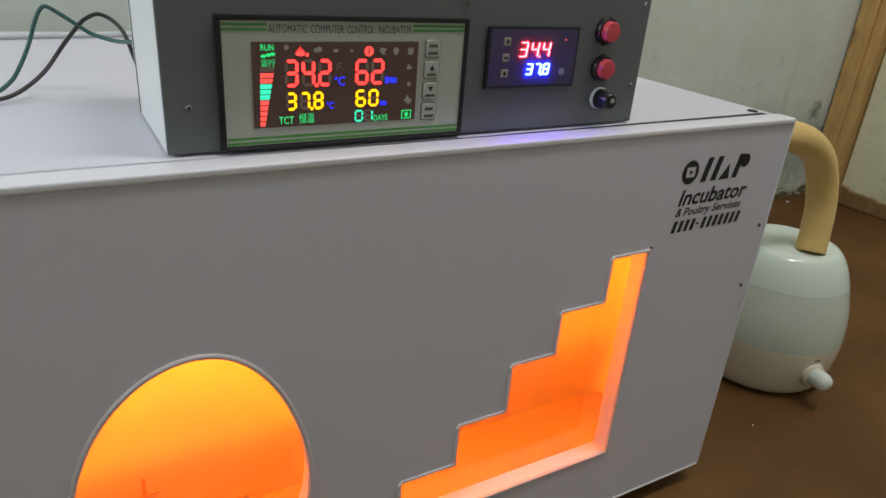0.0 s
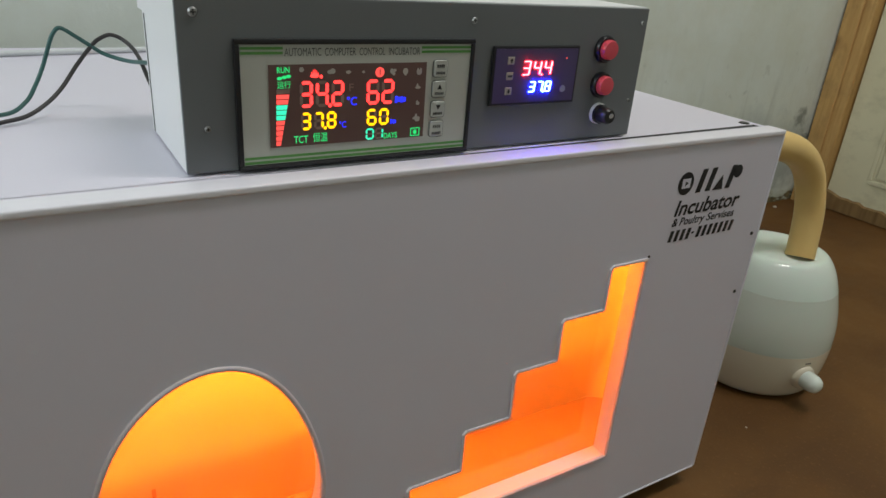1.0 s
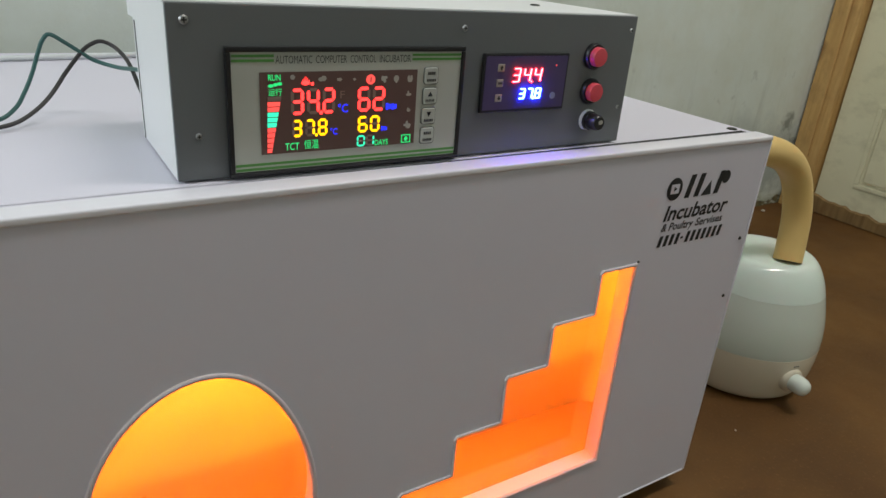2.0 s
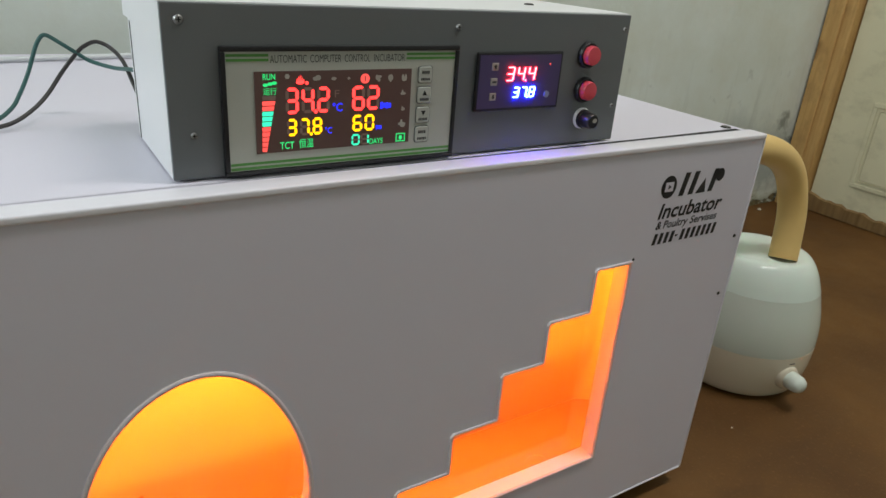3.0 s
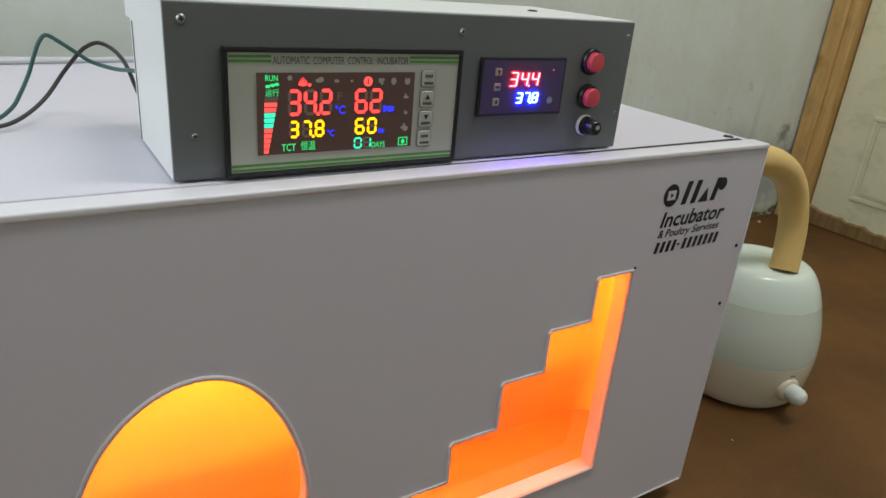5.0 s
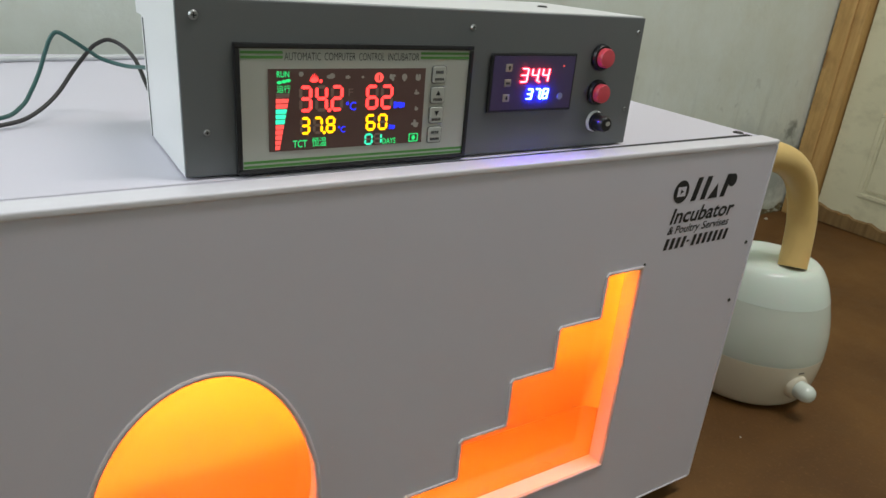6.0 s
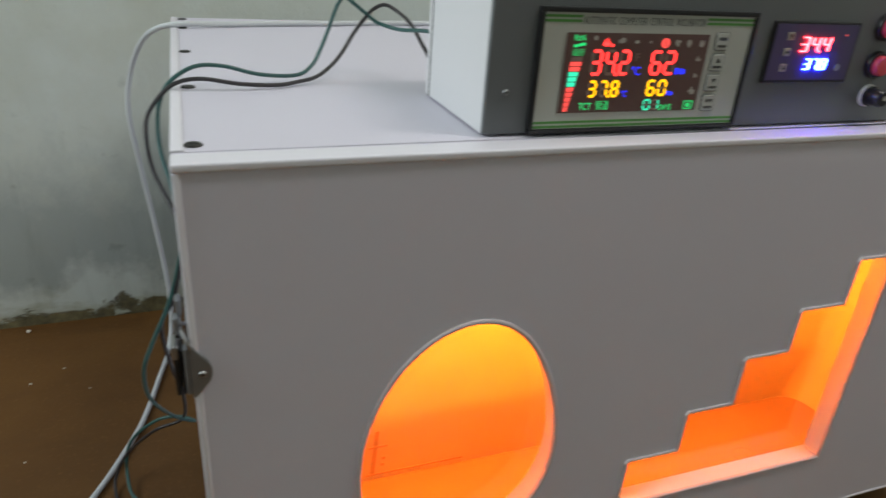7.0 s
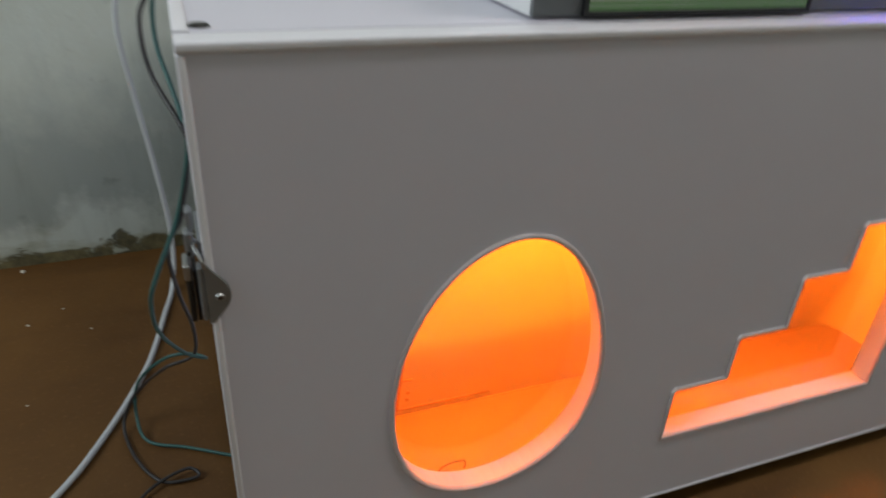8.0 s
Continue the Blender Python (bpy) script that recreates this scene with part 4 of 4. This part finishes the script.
control_box()

# ---- cables ----
tagged(part("teal_cable", sweep(spline([
    (0.2165, 0.158, 0.5545), (0.2142, 0.185, 0.5520), (0.2064, 0.2330, 0.5458), (0.1904, 0.2490, 0.5492), (0.1802, 0.2510, 0.5560), (0.1679, 0.2490, 0.5652), (0.1575, 0.2470, 0.5718), (0.1515, 0.2470, 0.5668), (0.1464, 0.2470, 0.5555),
    (0.1402, 0.2460, 0.5398), (0.1321, 0.2394, 0.5249), (0.1232, 0.2309, 0.5133), (0.1075, 0.222, 0.5058), (0.0740, 0.215, 0.5080), (0.0435, 0.21, 0.5162), (0.0200, 0.205, 0.5170), (0.0000, 0.2, 0.5062), (-0.0100, 0.193, 0.4915), (-0.0134, 0.18, 0.4730),
    (-0.0124, 0.165, 0.4546), (-0.0073, 0.145, 0.4368), (-0.0025, 0.125, 0.4156), (-0.0025, 0.12, 0.3943), (-0.0156, 0.12, 0.3456), (-0.0341, 0.115, 0.306), (-0.0439, 0.115, 0.2783), (-0.045, 0.15, 0.2221),
    (-0.0308, 0.22, 0.1432), (-0.0137, 0.245, 0.1142), (-0.03, 0.26, 0.112), (-0.057, 0.27, 0.103), (-0.0905, 0.3, 0.0535), (-0.098, 0.29, 0.015), (-0.087, 0.255, 0.005), (-0.046, 0.234, 0.0035),
    (-0.002, 0.208, 0.0035)], 8), 0.0018, 10), M_TEAL, smooth=True),
    "thin teal cable looping from the control box to the floor", "cable")
tagged(part("dark_cable", sweep(spline([
    (0.2170, 0.158, 0.5260), (0.2150, 0.185, 0.5390), (0.2128, 0.218, 0.5535), (0.2074, 0.2470, 0.5610), (0.1971, 0.2520, 0.5656), (0.1871, 0.2520, 0.5620), (0.1799, 0.2510, 0.5558), (0.1664, 0.2470, 0.5405), (0.1521, 0.2350, 0.5239),
    (0.1387, 0.2229, 0.5135), (0.1235, 0.2121, 0.5062), (0.1070, 0.205, 0.5036), (0.0860, 0.195, 0.5028), (0.0545, 0.19, 0.5053), (0.0220, 0.19, 0.5098), (0.0000, 0.19, 0.5042), (-0.0178, 0.185, 0.4860), (-0.0226, 0.175, 0.4690), (-0.0192, 0.158, 0.4412),
    (-0.0025, 0.12, 0.4108), (-0.002, 0.12, 0.3942), (-0.0133, 0.12, 0.3453), (-0.0266, 0.13, 0.313), (-0.0252, 0.16, 0.2511), (-0.02, 0.2, 0.188), (-0.0256, 0.24, 0.1242), (-0.0571, 0.25, 0.1055),
    (-0.095, 0.29, 0.045), (-0.112, 0.285, 0.008), (-0.1, 0.235, 0.0035), (-0.0755, 0.1943, 0.0035), (-0.048, 0.1875, 0.0035), (-0.0367, 0.19, 0.005), (-0.05, 0.199, 0.0078), (-0.09, 0.18, 0.005),
    (-0.13, 0.12, 0.0035)], 8), 0.0018, 10), M_DKCABLE, smooth=True),
    "thin dark grey cable looping from the control box to the floor", "cable")
tagged(part("white_cable", sweep(spline([
    (0.45, 0.585, 0.504), (0.33, 0.588, 0.504), (0.2, 0.568, 0.504), (0.12, 0.555, 0.504), (0.06, 0.541, 0.504), (0.012, 0.528, 0.5052), (-0.018, 0.54, 0.4975), (-0.04, 0.575, 0.474), (-0.059, 0.598, 0.43), (-0.0675, 0.6, 0.376), (-0.061, 0.6, 0.293), (-0.052, 0.6, 0.203),
    (-0.0445, 0.6, 0.105), (-0.046, 0.595, 0.04), (-0.054, 0.56, 0.006), (-0.0655, 0.5, 0.0042), (-0.0845, 0.404, 0.0042), (-0.11, 0.33, 0.0042), (-0.138, 0.267, 0.0042), (-0.171, 0.209, 0.0042), (-0.26, 0.09, 0.0042), (-0.42, -0.08, 0.0042)]), 0.0034, 12), M_WHCABLE, smooth=True),
    "white mains cable running down behind the incubator", "cable")


# ---- the humidifier ----
def humidifier():
    cx, cy = 1.183, 0.1667
    d = thing("humidifier", "round white and pale green humidifier standing on the floor", "humidifier", (cx, cy, 0))
    part("base", lathe([(0.092, 0.0), (0.1005, 0.0016), (0.1068, 0.0065), (0.1112, 0.0135), (0.1148, 0.024), (0.1185, 0.044), (0.1208, 0.066), (0.1216, 0.0868), (0.1215, 0.0882)], 0, 0), M_CREAM, d, "glossy cream base", True)
    part("water_tank", lathe([(0.1213, 0.0884), (0.1214, 0.0892), (0.1212, 0.1), (0.1203, 0.113), (0.1189, 0.125), (0.1166, 0.138), (0.1139, 0.151), (0.1102, 0.165), (0.1051, 0.1838)], 0, 0), M_TANK_WATER, d, "translucent tank filled with water", True)
    part("upper_tank", lathe([(0.1049, 0.1841), (0.1014, 0.1945), (0.0976, 0.2045), (0.0930, 0.2140), (0.0880, 0.2225), (0.0832, 0.2288), (0.0790, 0.2328), (0.0745, 0.2352), (0.069, 0.2366), (0.064, 0.2371)], 0, 0), M_TANK_CLEAR, d, "pale translucent upper tank", True)
    part("lid", lathe([(0.0636, 0.2369), (0.058, 0.2362), (0.05, 0.2362), (0.02, 0.2368), (0.001, 0.237)], 0, 0), M_TANK_CLEAR, d, "", True)
    # control knob on the base, facing the room
    a = radians(-102)
    k = part("knob_collar", lathe([(0.0215, 0), (0.0212, 0.006), (0.0195, 0.0095), (0.0165, 0.011)], 0, 0, 32), M_CREAM, d, "", True)
    k.matrix_local = Matrix.Translation((0.1155 * math.cos(a), 0.1155 * math.sin(a), 0.051)) @ Matrix.Rotation(a, 4, "Z") @ pose(0, 0, 0, 0, 88)
    part("knob", lathe([(0.0150, 0.011), (0.0154, 0.02), (0.0146, 0.029), (0.0118, 0.035), (0.0075, 0.0382), (0.001, 0.039)], 0, 0, 32), M_CAP, k, "white control knob", True)
    bm = bmesh.new()
    for q in range(3):
        box(0.004 * q, 0.004 * q + 0.0026, -0.0004, 0.0004, 0, 0.0018, bm=bm)
    part("knob_print", bm, M_INK_SOFT, d).matrix_local = Matrix.Translation((0.1206 * math.cos(a) - 0.006, 0.1206 * math.sin(a) - 0.0006, 0.0775)) @ Matrix.Rotation(a + radians(90), 4, "Z")


humidifier()


def steam_hose():
    line = spline([(0.841, 0.145, 0.415), (0.92, 0.145, 0.426), (0.99, 0.145, 0.431), (1.045, 0.145, 0.4295), (1.09, 0.145, 0.4215), (1.128, 0.145, 0.407), (1.158, 0.144, 0.384), (1.178, 0.142, 0.352), (1.1875, 0.137, 0.31), (1.183, 0.130, 0.27), (1.1735, 0.1225, 0.2362)], 60)
    hose = part("steam_hose", sweep(line, lambda s: 0.0226 + 0.00004 * math.sin(2 * math.pi * s / 0.0045), 28), M_HOSE, None, "", True)
    tagged(hose, "cream corrugated plastic hose from humidifier to incubator", "hose")


steam_hose()

# ---- crumbs on the floor ----
for x, y, s in ((-0.265, 0.68, 0.004), (-0.24, 0.53, 0.0022), (-0.3, 0.42, 0.0026), (-0.2, 0.56, 0.0018), (-0.16, 0.5, 0.0016), (1.021, 0.041, 0.002), (2.052, 0.714, 0.007), (-0.3, 0.3, 0.002), (-0.22, 0.36, 0.0015)):
    bm = bmesh.new()
    bmesh.ops.create_icosphere(bm, subdivisions=1, radius=s)
    for v in bm.verts:
        v.co *= random.uniform(0.7, 1.2)
        v.co.z *= 0.6
    ob = tagged(part("crumb", bm, M_CRUMB), "small pale crumb lying on the brown floor", "crumb", "crumbs on the floor")
    ob.location = (x, y, s * 0.45)
